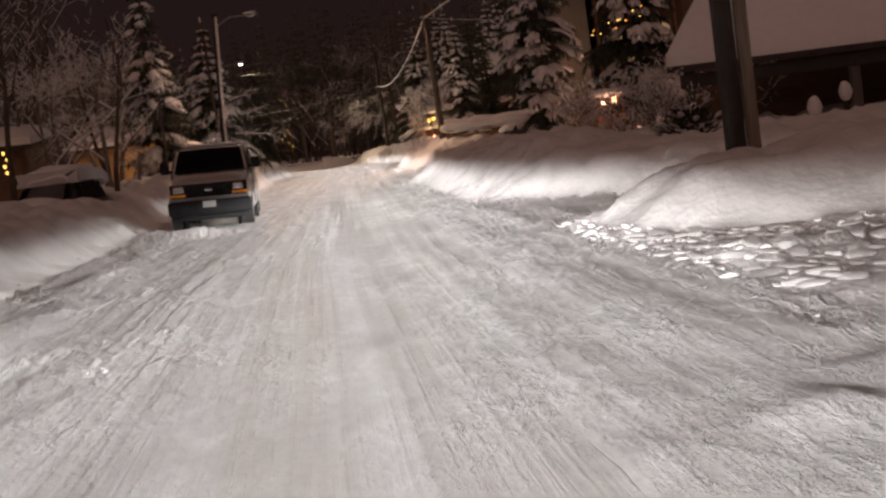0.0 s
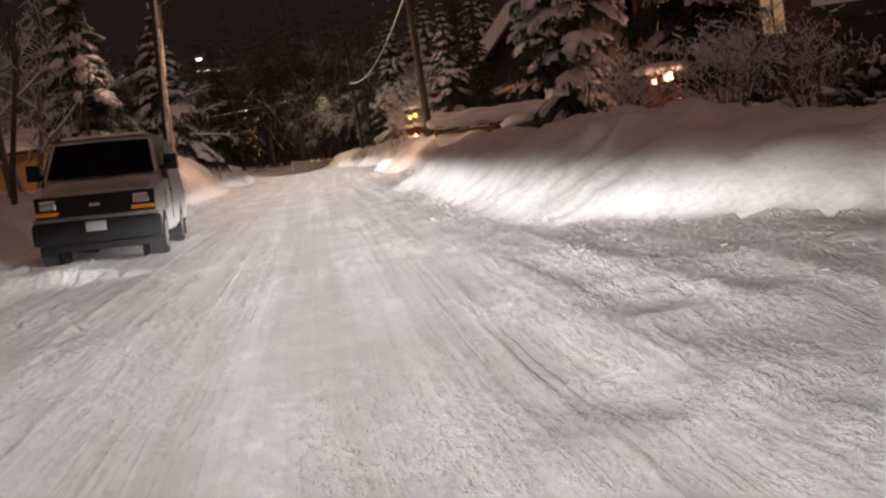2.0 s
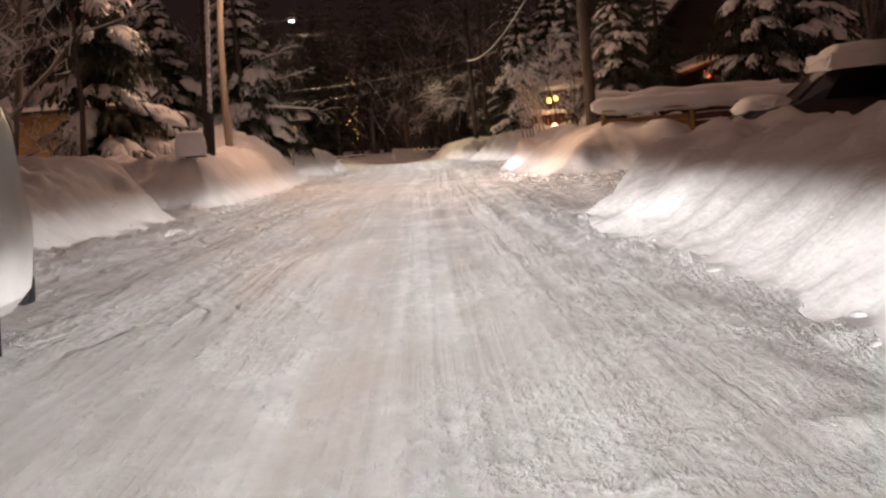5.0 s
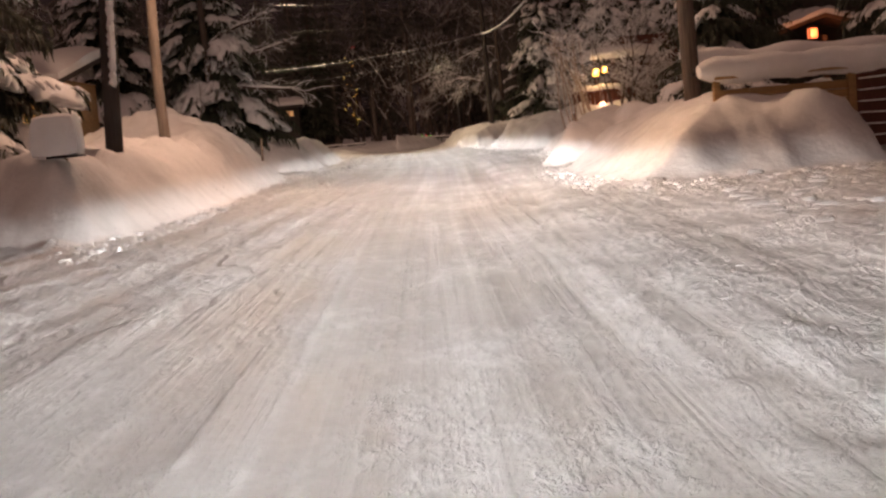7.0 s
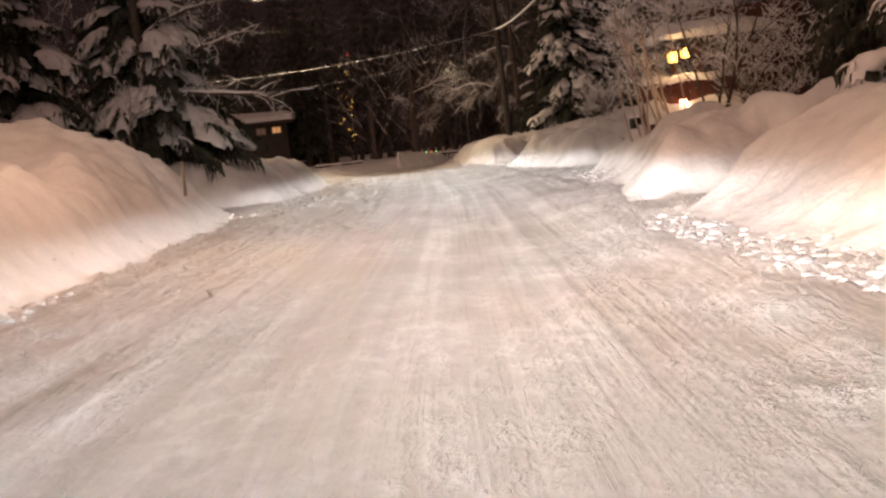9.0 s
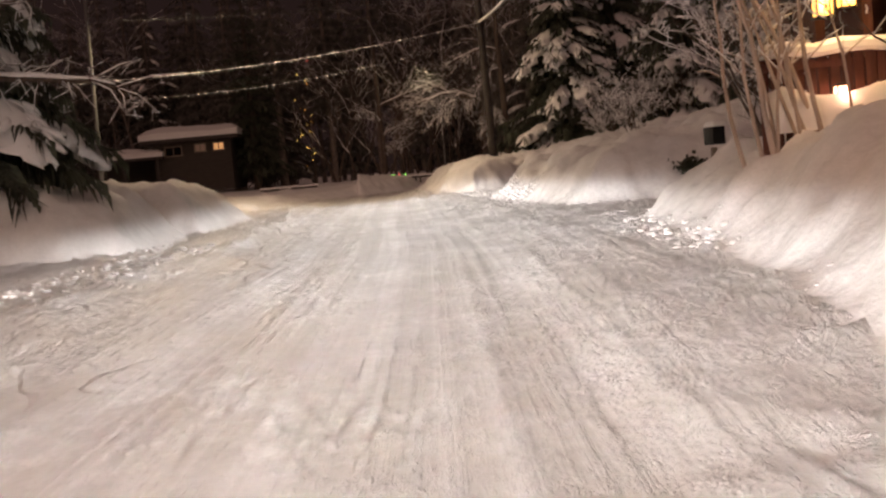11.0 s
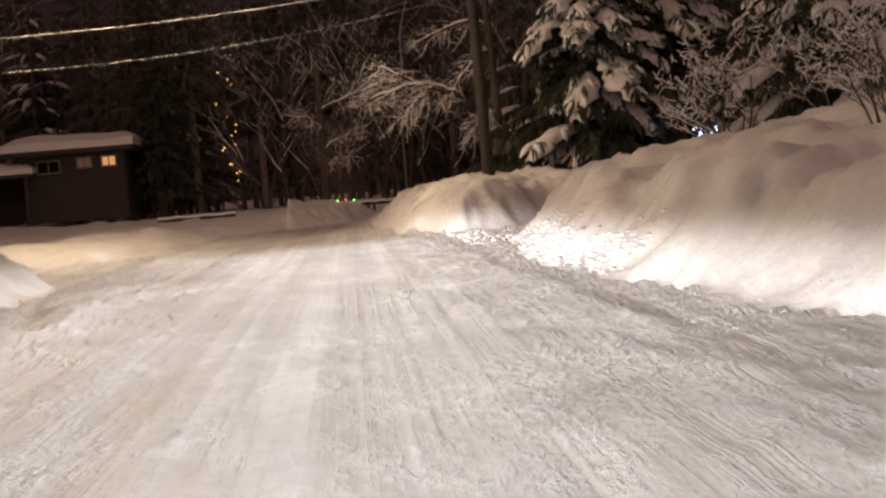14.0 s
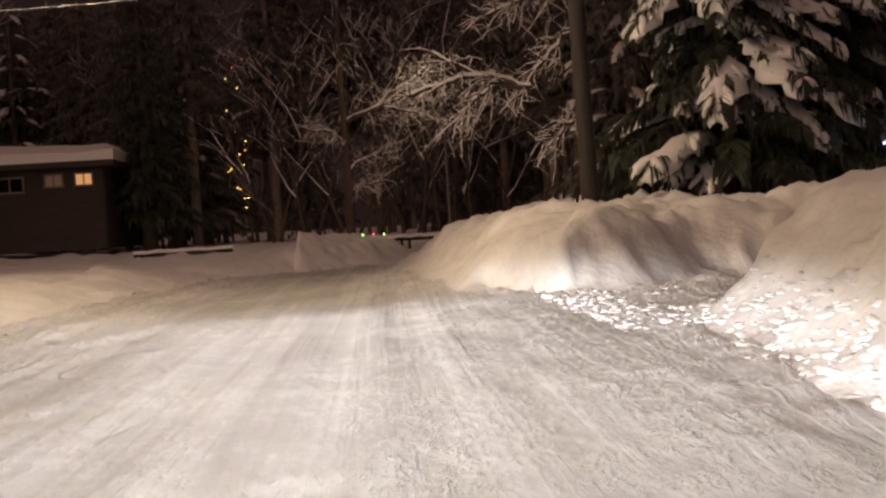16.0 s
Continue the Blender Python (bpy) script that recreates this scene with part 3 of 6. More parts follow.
def spruce(name, tall, wide, seed, label, snow=1.0, whorls=16, low=0.06, sprigs=1.0, boughs=1.0, load=1.0, waist=1.0, needles=None, bark=None, thick=0.02):
    """A spruce with drooping boughs and snow pads, at the origin."""
    r = random.Random(seed)
    top = thing(name, (0, 0, 0), label, "spruce tree", "spruces by the road")
    trunk, green, white = Geo(), Geo(), Geo()
    trunk.tube([(0, 0, -0.6), (0.03, 0, tall * 0.4), (0, 0.03, tall * 0.8), (0, 0, tall)], [thick * tall + 0.03, thick * 0.8 * tall, thick * 0.4 * tall, 0.01], 8)
    for w in range(whorls):
        k = (w + 0.5 * r.random()) / whorls
        z = tall * (low + (0.97 - low) * k)
        reach = wide * (1 - k) ** 0.8 * r.uniform(0.85, 1.1) + 0.12
        reach *= waist + (1 - waist) * min(1, 2.6 * k)
        n = max(4, int((8 * (1 - k) + 4) * boughs))
        turn = r.uniform(0, 6.3)
        for b in range(n):
            a = turn + 2 * math.pi * b / n + r.uniform(-0.25, 0.25)
            L = reach * r.uniform(0.55, 1.2)
            out = Vector((math.cos(a), math.sin(a), 0))
            side = Vector((-out.y, out.x, 0))
            sag = r.uniform(0.22, 0.58)
            p = lambda s: Vector((0, 0, z)) + out * (L * s) + Vector((0, 0, 0.12 * L * s - sag * L * s * s))
            trunk.tube([p(0), p(0.5), p(1)], [0.012 * L + 0.008, 0.008 * L + 0.004, 0.003], 4, False)
            # needle sprays: ragged flat sprigs that fan out and hang from the bough
            m = int((24 + 24 * L) * sprigs)
            for i in range(m):
                s = r.uniform(0.12, 1.0)
                q = p(s)
                span = (0.13 + 0.16 * L * (1 - 0.6 * s)) * r.uniform(0.6, 1.2)
                hand = 1 if r.random() < 0.5 else -1
                d = (out * r.uniform(0.3, 1.0) + side * hand * r.uniform(0.4, 1.1)).normalized()
                tip = q + d * span + Vector((0, 0, -span * r.uniform(0.25, 1.0) - 0.03))
                wide_ = Vector((-d.y, d.x, r.uniform(-0.5, 0.5))) * span * r.uniform(0.05, 0.10)
                half = (q + tip) / 2 + Vector((0, 0, 0.03))
                green.add([q, half + wide_, tip, half - wide_], [(0, 1, 2, 3)])
                if r.random() < 0.5:
                    hang = tip + Vector((r.uniform(-0.05, 0.05), r.uniform(-0.05, 0.05), -span * r.uniform(0.5, 0.9)))
                    green.add([half + wide_ * 0.7, tip, hang, half - wide_ * 0.5], [(0, 1, 2, 3)])
            # snow lying on the bough: a draped mass, thick along its ridge, with hanging tongues
            if r.random() < snow * (0.55 + 0.9 * k):
                drape(white, p, out, side, L, load, r)
    if snow > 0.4:
        white.blob((0, 0, tall), (0.07, 0.07, 0.2), None, 0.2, seed)
    part("trunk", trunk, bark or BARK, top)
    part("crown", green, needles or NEEDLES, top, smooth=False, kind="stuff")
    part("snow_load", white, CLEAN_SNOW, top, "clumps of fresh snow on the boughs", smooth="all", kind="stuff")
    return top


def bare_tree(name, tall, seed, label, stems=1, spread=0.5, snow=0.8, bark=None, depth=4, thick=0.012):
    """A leafless tree or shrub with snow along its limbs, at the origin."""
    r = random.Random(seed)
    top = thing(name, (0, 0, 0), label, "bare tree", "bare trees by the road")
    wood, twig, white = Geo(), Geo(), Geo()

    def limb(start, way, length, radius, level):
        pts, p, d = [start], start.copy(), way.copy()
        steps = 4 if level < 2 else 3
        for i in range(steps):
            d = (d + Vector((r.uniform(-1, 1), r.uniform(-1, 1), r.uniform(-0.5, 0.9 if level < 2 else 0.3))) * 0.16 * (1 + 0.4 * level)).normalized()
            p = p + d * (length / steps)
            pts.append(p.copy())
        radii = [radius * (1 - 0.6 * i / steps) for i in range(steps + 1)]
        (wood if level < 2 else twig).tube(pts, radii, 6 if level < 2 else 3, False)
        if snow > r.random() and abs(d.z) < 0.93 and level > 0:
            over = [q + Vector((0, 0, radii[i] * 0.8 + 0.008)) for i, q in enumerate(pts)]
            white.tube(over, [max(0.010, x * 1.15) * r.uniform(0.8, 1.3) for x in radii], 4 if level < 3 else 3, False)
        if level >= depth:
            return
        count = r.randint(3, 5) if level < depth - 1 else r.randint(3, 4)
        for c in range(count):
            at = r.uniform(0.3, 1.0) * steps
            i = min(int(at), steps - 1)
            q = pts[i].lerp(pts[i + 1], at - i)
            a = r.uniform(0, 6.3)
            out = Vector((math.cos(a), math.sin(a), r.uniform(0.0, 0.8)))
            limb(q, (d * r.uniform(0.3, 0.8) + out * spread * 1.5).normalized(), length * r.uniform(0.4, 0.66), radii[i] * r.uniform(0.45, 0.6), level + 1)

    for s in range(stems):
        a = r.uniform(0, 6.3)
        tilt = 0.06 if stems == 1 else r.uniform(0.12, 0.45)
        limb(Vector((math.cos(a) * 0.12 * (stems > 1), math.sin(a) * 0.12 * (stems > 1), -0.5)), Vector((math.cos(a) * tilt, math.sin(a) * tilt, 1)).normalized(), tall * r.uniform(0.5, 0.7), tall * thick + 0.01, 0)
    part("trunk", wood, bark or BARK, top)
    part("brushwood", twig, bark or BARK, top, smooth=False, kind="stuff")
    part("snow_load", white, CLEAN_SNOW, top, "thin snow lying along the branches", kind="stuff")
    return top


def place(ob, x, y, z=None, turn=0.0, size=1.0):
    """Stands a thing built at the origin at x, y."""
    ob.matrix_world = pose(x, y, ground_at(x, y) if z is None else z, 0, 0, turn) @ Matrix.Scale(size, 4)
    return ob


def again(ob, x, y, z=None, turn=0.0, size=1.0):
    c = copy_thing(ob, Matrix.Identity(4))
    return place(c, x, y, z, turn, size)


SPRUCE_A = spruce("spruce", 9.0, 2.6, 11, "dark spruce heavily loaded with fresh snow", 0.8, 18, 0.08, 2.3, 1.0, 1.1)
SPRUCE_E = spruce("spruce", 10.5, 3.0, 19, "broad dark spruce with ragged clumps of snow", 0.78, 23, 0.07, 2.2, 1.1, 0.95)
SPRUCE_B = spruce("spruce", 11.0, 2.3, 12, "tall spruce with snow on its drooping boughs", 0.62, 21, 0.06, 1.2)
SPRUCE_D = spruce("spruce", 9.5, 1.75, 15, "slender spruce with heavy hanging clumps of snow", 0.55, 17, 0.05, 1.8, 1.0, 1.3, 0.42)
SPRUCE_C = spruce("spruce", 14.0, 2.5, 13, "tall dark spruce dusted with snow", 0.0, 22, 0.1)
BARE_A = bare_tree("bare_tree", 9.0, 21, "leafless tree with snow along its limbs", depth=4, snow=0.3)
BARE_B = bare_tree("bare_tree", 8.0, 22, "leafless snowy tree with a pale trunk", bark=PALE_BARK, depth=4)
SHRUB = bare_tree("shrub", 2.6, 23, "leafless shrub bowed under snow", 9, 0.5, 0.2, depth=4, thick=0.005)

FAR_SPRUCE = spruce("spruce", 13.0, 2.6, 14, "dark spruce in the woods behind", 0.0, 15, 0.12, 0.9, 0.75, needles=HAZY_NEEDLES, bark=HAZY_BARK, thick=0.011)
FAR_BARE = bare_tree("bare_tree", 10.0, 24, "thin leafless tree in the woods behind", depth=3, thick=0.009, bark=HAZY_BARK)
FAR_BARE_2 = bare_tree("bare_tree", 11.0, 25, "thin leafless tree in the woods behind", depth=3, thick=0.008, spread=0.35, bark=HAZY_BARK)

# trees that stand near the road
place(SPRUCE_D, 7.85, 40.4, None, 20, 0.95)
place(SPRUCE_A, -6.4, 92.8, None, 70, 1.2)
place(SPRUCE_E, 11.9, 124.8, None, 130, 1.05)
again(SPRUCE_E, 14.6, 127.2, None, 200, 1.2)
again(SPRUCE_B, 8.8, 68.5, 1.0, 60, 0.62)
place(SPRUCE_B, -7.4, 64.5, None, 10, 1.0)
again(SPRUCE_A, -10.2, 91.0, None, 110, 1.15)
again(SPRUCE_B, 12.2, 44.0, None, 300, 0.9)
again(SPRUCE_E, 18.2, 122.5, None, 40, 1.0)
again(SPRUCE_B, 18.5, 112.0, None, 80, 1.2)
again(SPRUCE_B, 13.2, 108.5, None, 33, 1.0)
again(SPRUCE_B, 12.4, 65.2, 1.0, 95, 0.8)
again(SPRUCE_A, 14.6, 67.0, 1.0, 15, 0.85)
again(SPRUCE_A, 16.5, 105.5, None, 280, 1.1)
place(SPRUCE_C, -5.4, 152.0, 1.0, 0, 1.0)
again(SPRUCE_C, 10.5, 75.0, 1.0, 120, 0.62)
again(SPRUCE_C, 10.75, 71.4, 1.0, 70, 0.5)
again(SPRUCE_C, 14.9, 72.6, 1.0, 200, 0.8)
place(BARE_A, -7.2, 47.0, None, 0, 1.0)
for x, y, turn, size in ((-9.5, 41, 50, 1.1), (-8.3, 52.5, 120, 0.95), (-11.5, 50, 200, 1.15), (-6.6, 58.8, 260, 0.8), (-13, 58, 310, 1.1)):
    again(BARE_A, x, y, None, turn, size)
SLIM = bare_tree("bare_tree", 10.5, 28, "slim leafless tree with snow along every twig", 1, 0.27, 0.26, BARK, 4, 0.010)
SLIM_2 = bare_tree("bare_tree", 9.5, 29, "slim leafless tree with snow along every twig", 2, 0.27, 0.35, BARK, 3, 0.009)
place(SLIM, 4.3, 147.0, 0.3, 0, 0.95), place(SLIM_2, 5.6, 148.2, 0.3, 40, 1.0), place(BARE_B, -9.6, 55.5, None, 80, 1.0)
for k, (x, y, turn, size) in enumerate(((6.2, 149.5, 70, 1.05), (3.2, 146.4, 15, 0.9), (8.4, 148.6, 250, 0.95), (1.6, 149.5, 310, 0.9), (7.6, 151.4, 45, 1.1), (0.0, 152.4, 220, 0.95), (6.9, 148.0, 190, 0.8), (9.2, 150.6, 130, 1.0), (4.9, 150.8, 280, 1.1))):
    again((SLIM, SLIM_2)[k % 2], x, y, None, turn, size)
for x, y, turn, size in ((-10.2, 45, 300, 1.0), (-8.9, 48.5, 10, 1.1), (-11.8, 46.5, 150, 1.2), (-7.9, 56.0, 230, 0.9), (-13.5, 52, 20, 1.2), (-6.1, 90.2, 30, 0.75), (-5.4, 96.0, 100, 0.55), (9.4, 88.0, 180, 0.5)):
    again(BARE_B, x, y, None, turn, size)
place(SHRUB, 9.0, 33.5, None, 0, 1.0)
for x, y, turn, size in ((10.2, 35.2, 40, 1.1), (7.9, 36.0, 90, 0.8), (11.5, 31.5, 160, 1.0), (8.2, 27.5, 210, 0.75), (9.5, 99.0, 280, 0.75), (11.2, 109.5, 330, 1.2), (12.8, 108.0, 20, 1.2), (9.2, 79.4, 120, 1.25), (10.3, 80.0, 10, 1.3), (-8.0, 62.0, 170, 0.7)):
    again(SHRUB, x, y, None, turn, size)

# tall bare trees on the near side of the yard beyond the van
for k, (x, y, size) in enumerate(((-8.6, 44.0, 0.95), (-9.9, 47.6, 1.3), (-12.4, 44.5, 1.4), (-7.8, 50.2, 1.15), (-11.0, 53.0, 1.4), (-14.2, 49.0, 1.5), (-9.0, 60.5, 1.35), (-12.8, 61.5, 1.5), (-15.6, 55.5, 1.5), (-10.6, 66.5, 1.4), (-13.6, 68.0, 1.5), (-17.0, 63.0, 1.6))):
    again(BARE_A if k % 3 else BARE_B, x, y, None, 47 * k, size)

# the woods behind
_r = random.Random(5)
place(FAR_SPRUCE, -16, 60, None, 0, 1), place(FAR_BARE, -15, 66, None, 0, 1), place(FAR_BARE_2, 18, 70, None, 0, 1)
for k in range(190):
    zone = k % 5
    if zone == 0:
        x, y = _r.uniform(-32, -13.5), _r.uniform(30, 140)
    elif zone == 1:
        x, y = _r.uniform(15, 34), _r.uniform(56, 140)
    else:
        x, y = _r.uniform(-34, 40), _r.uniform(152, 186)
    if -4.5 < x < 0.2 and 150 < y < 163 or -16 < x < -5.5 and 139 < y < 160 or -12 < x < -8 and y < 80 and y > 70:
        continue
    kinds = (FAR_BARE, FAR_BARE_2, FAR_BARE, FAR_SPRUCE) if zone == 0 or zone == 4 else (FAR_SPRUCE, FAR_SPRUCE, FAR_BARE, FAR_BARE_2)
    again(_r.choice(kinds), x, y, None, _r.uniform(0, 360), _r.uniform(0.8, 1.35))


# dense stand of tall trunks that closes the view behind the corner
TALL_PINE = spruce("spruce", 17.0, 2.3, 16, "tall thin-crowned conifer in the dark woods", 0.0, 20, 0.30, 1.0, 0.7, needles=HAZY_NEEDLES, bark=HAZY_BARK, thick=0.011)
BROAD_FIR = spruce("spruce", 15.0, 3.2, 17, "broad dark spruce in the woods with snow on its boughs", 0.6, 16, 0.08, 1.2, 0.9, 0.55, needles=HAZY_NEEDLES, bark=HAZY_BARK, thick=0.011)
place(TALL_PINE, -7.5, 158.5, None, 0, 1), place(BROAD_FIR, 11.8, 134.5, None, 40, 0.95)
for x, y, turn, size in ((16.5, 137, 90, 1.0), (14.0, 141.5, 200, 1.05), (20.5, 131.5, 300, 1.0), (-4.6, 165.5, 150, 1.0), (22.5, 140.0, 20, 1.1), (-14.5, 166, 250, 1.1), (-24, 158, 10, 1.0)):
    again(BROAD_FIR, x, y, None, turn, size)
for k in range(96):
    x, y = -36 + 0.78 * k + _r.uniform(-0.6, 0.6), 154 + 22 * _r.random()
    if -17 < x < -5.5 and y < 160:
        y += 9
    again((TALL_PINE, FAR_BARE, TALL_PINE, FAR_BARE_2)[k % 4], x, y, None, _r.uniform(0, 360), _r.uniform(0.85, 1.25))
for k in range(26):
    again((FAR_BARE_2, TALL_PINE)[k % 2], 10.5 + 12 * _r.random(), 134 + 16 * _r.random(), None, _r.uniform(0, 360), _r.uniform(0.75, 1.05))


# ---- poles, lamps and wires ----
def pole(name, base, top, radius, material, label, group="poles along the road", bow=(0, 0, 0)):
    """A round pole from base to top, as an Empty with its shaft."""
    ob = thing(name, base, label, "pole", group)
    d = Vector(top) - Vector(base)
    shaft = Geo().tube([(0, 0, -0.6), d * 0.22 + Vector(bow) * 0.7, d * 0.5 + Vector(bow), d * 0.8 + Vector(bow) * 0.6, d], [radius, radius * 0.96, radius * 0.9, radius * 0.83, radius * 0.78], 14)
    part("shaft", shaft, material, ob)
    return ob


def lamp_arm(ob, base, top, head, lit):
    """A curved arm and a cobra head on a street lamp."""
    b, t, h = Vector(base), Vector(top), Vector(head)
    mid = (t + h) / 2 + Vector((0, 0, 0.22))
    part("arm", Geo().tube([t - b + Vector((0, 0, -0.35)), t - b + Vector((0.05, 0, 0.0)), mid - b, h - b], [0.045, 0.045, 0.04, 0.035], 8), GALV, ob)
    way = 1 if h.x > t.x else -1
    head_ = Geo().blob(h - b + Vector((way * 0.22, 0, 0.02)), (0.40, 0.16, 0.10), None, 0.03, 3, 8, 12)
    part("lamp_head", head_, GALV, ob)
    part("lens", Geo().blob(h - b + Vector((way * 0.24, 0, -0.07)), (0.20, 0.12, 0.07), None, 0.02, 4, 8, 12), LAMP_GLASS if lit else CLEAR_LENS, ob, "glowing lamp glass")
    part("snow_cap", Geo().blob(h - b + Vector((way * 0.2, 0, 0.12)), (0.36, 0.15, 0.07), None, 0.12, 5), CLEAN_SNOW, ob, "snow lying on the lamp head")


P_L = (-4.33, 69.9, 1.2)
lamp_post = pole("street_lamp", P_L, (-3.98, 70.0, 9.2), 0.135, GREY_WOOD, "pale wooden street lamp pole with a curved arm", bow=(-0.2, 0.06, 0))
lamp_arm(lamp_post, P_L, (-3.98, 70.0, 9.2), (-2.2, 67.2, 9.25), False)
P_2 = (-8.35, 117.0, 0.4)
lamp_post = pole("street_lamp", P_2, (-8.2, 117.0, 10.3), 0.09, GALV, "grey street lamp pole with a long arm, lit")
lamp_arm(lamp_post, P_2, (-8.2, 117.0, 10.3), (-5.2, 116.8, 10.75), True)

dark_pole = pole("utility_pole", (-4.12, 63.0, 1.1), (-3.62, 63.1, 9.0), 0.165, DARK_WOOD, "dark tarred pole with snow stuck to one side")
crust = Geo()
for k in range(26):
    z = 1.6 + 0.24 * k
    crust.blob((0.13 + 0.063 * z - 0.05, -0.10, z), (0.07, 0.09, 0.17), Matrix.Rotation(0.2 * math.sin(k), 3, "Z"), 0.25, k, 6, 8)
part("snow_crust", crust, CLEAN_SNOW, dark_pole, "wind-blown snow frozen to the pole", kind="stuff")
pole("utility_pole", (6.92, 63.4, 1.0), (6.75, 63.4, 9.3), 0.17, POLE_WOOD, "brown wooden utility pole on the snow bank")
pole("utility_pole", (7.76, 120.7, 1.2), (7.60, 120.7, 11.0), 0.17, DARK_WOOD, "dark wooden utility pole before the spruces")
far_pole_top, right_pole_top = (7.62, 120.7, 7.2), (6.78, 63.4, 7.55)
for at in (right_pole_top, far_pole_top):
    hub = thing("cable_bracket", at, "steel bracket and white insulator knob on a pole", "bracket", "brackets on the poles")
    part("bracket", Geo().box((0, -0.2, 0), (0.10, 0.12, 0.10), 0, 0.01), GALV, hub)
    part("insulator", Geo().blob((-0.14, -0.24, 0.05), (0.09, 0.07, 0.08), None, 0.05, 2), PLATE_WHITE, hub, "white porcelain insulator")


def wire(a, b, sag, radius, material, label, snow=0.0, seed=0):
    """A cable that hangs from a to b; snow: the thickness of what lies on it."""
    a, b = Vector(a), Vector(b)
    n = 40
    pts = [a.lerp(b, i / n) - Vector((0, 0, sag * 4 * (i / n) * (1 - i / n))) for i in range(n + 1)]
    ob = thing("overhead_cable", pts[0], label, "cable", "overhead cables")
    part("cable", Geo().tube([p - pts[0] for p in pts], radius, 6), material, ob)
    if snow:
        r = random.Random(seed)
        part("snow_ridge", Geo().tube([p - pts[0] + Vector((0, 0, snow * 0.9)) for p in pts], [snow * r.uniform(0.92, 1.08) for _ in pts], 6), CLEAN_SNOW, ob, "ridge of snow along the cable")


wire((-22, 113, 5.5), (-8.25, 117.0, 5.75), 0.3, 0.02, CABLE, "dark overhead cable topped with snow", 0.013, 1)
wire((-8.25, 117.0, 5.75), far_pole_top, 0.35, 0.02, CABLE, "taut overhead cable with a rim of snow", 0.018, 2)
wire((-8.22, 117.0, 5.0), (7.64, 120.7, 6.6), 0.55, 0.012, CABLE, "thin dark overhead cable", 0.009, 3)
wire((-8.2, 117.0, 8.2), (7.62, 120.7, 8.6), 0.3, 0.012, CABLE, "thin overhead cable high over the road", 0.005, 4)
wire((-8.2, 117.0, 10.0), (7.0, 118.5, 9.55), 0.25, 0.02, CABLE, "overhead cable under the street lamp", 0.008, 5)
wire(far_pole_top, right_pole_top, 1.1, 0.03, CABLE, "sagging cable thickly loaded with snow", 0.06, 6)
wire(right_pole_top, (7.6, -12, 7.6), 0.8, 0.03, CABLE, "sagging cable thickly loaded with snow", 0.05, 8)
wire(right_pole_top, (16.0, 66, 7.0), 0.2, 0.015, CABLE, "service cable to a house", 0.02, 7)


# ---- the parked van ----
def loft(sections):
    """A closed skin through cross-sections of equal point count, mirrored over x = 0."""
    g = Geo()
    rings = []
    for y, half in sections:
        ring = [(x, y, z) for x, z in half] + [(-x, y, z) for x, z in half[::-1]]
        rings.append(ring)
    m = len(rings[0])
    for q in rings:
        g.v.extend(q)
    for i in range(len(rings) - 1):
        for j in range(m):
            a, b = i * m + j, i * m + (j + 1) % m
            g.f.append((a, b, b + m, a + m))
    g.f.append(tuple(range(m))[::-1])
    g.f.append(tuple((len(rings) - 1) * m + j for j in range(m)))
    return g


def body_section(y, low, waist, shoulder, roof_w, top, w=0.995):
    """Half a cross-section of the van's body, from the floor up to the roof's middle."""
    return (y, [(0.3, low), (w - 0.10, low), (w - 0.015, low + 0.10), (w, low + 0.32), (w, waist - 0.12), (w - 0.025, waist), (shoulder, (waist + top) / 2), (roof_w, top - 0.16), (roof_w - 0.07, top - 0.05), (roof_w - 0.25, top - 0.008), (0.25, top)])


def cut_arches(geo, centres, radius):
    """Takes wheel arches out of a body."""
    src = new("body_blank", geo.mesh("body", WHITE_PAINT))
    cutter = Geo()
    for y in centres:
        for side in (-1, 1):
            cutter.disc((side * 0.93, y, 0.36), "x", radius, 0.56, 28)
    cut = new("arch_cutter", cutter.mesh("arch", BLACK_PLASTIC))
    mod = src.modifiers.new("arches", "BOOLEAN")
    mod.object, mod.operation, mod.solver = cut, "DIFFERENCE", "EXACT"
    me = bpy.data.meshes.new_from_object(src.evaluated_get(bpy.context.evaluated_depsgraph_get()))
    bpy.data.objects.remove(src), bpy.data.objects.remove(cut)
    me.materials.clear()
    me.materials.append(WHITE_PAINT)
    me.shade_smooth()
    me.set_sharp_from_angle(angle=radians(32))
    return me


def wheel(parent, x, y, side):
    tyre = Geo().disc((x - side * 0.02, y, 0.36), "x", 0.36, 0.27, 72, 0.22)
    for i, v in enumerate(tyre.v):
        if math.hypot(v[1] - y, v[2] - 0.36) > 0.3 and i % 2:
            tyre.v[i] = (v[0], y + (v[1] - y) * 1.035, 0.36 + (v[2] - 0.36) * 1.035)
    w = part("wheel", Geo().disc((x, y, 0.36), "x", 0.22, 0.16, 28), BLACK_PLASTIC, parent)
    part("tyre", tyre, RUBBER, w, "snowy black tyre")
    rim = Geo().disc((x + side * 0.10, y, 0.36), "x", 0.225, 0.03, 32, 0.165).disc((x + side * 0.085, y, 0.36), "x", 0.085, 0.06, 18)
    for k in range(8):
        a = 2 * math.pi * k / 8
        rim.box((x + side * 0.085, y + 0.125 * math.cos(a), 0.36 + 0.125 * math.sin(a)), (0.03, 0.05, 0.05), 0, 0.008)
    part("rim", rim, RIM_STEEL, w, "steel wheel rim")


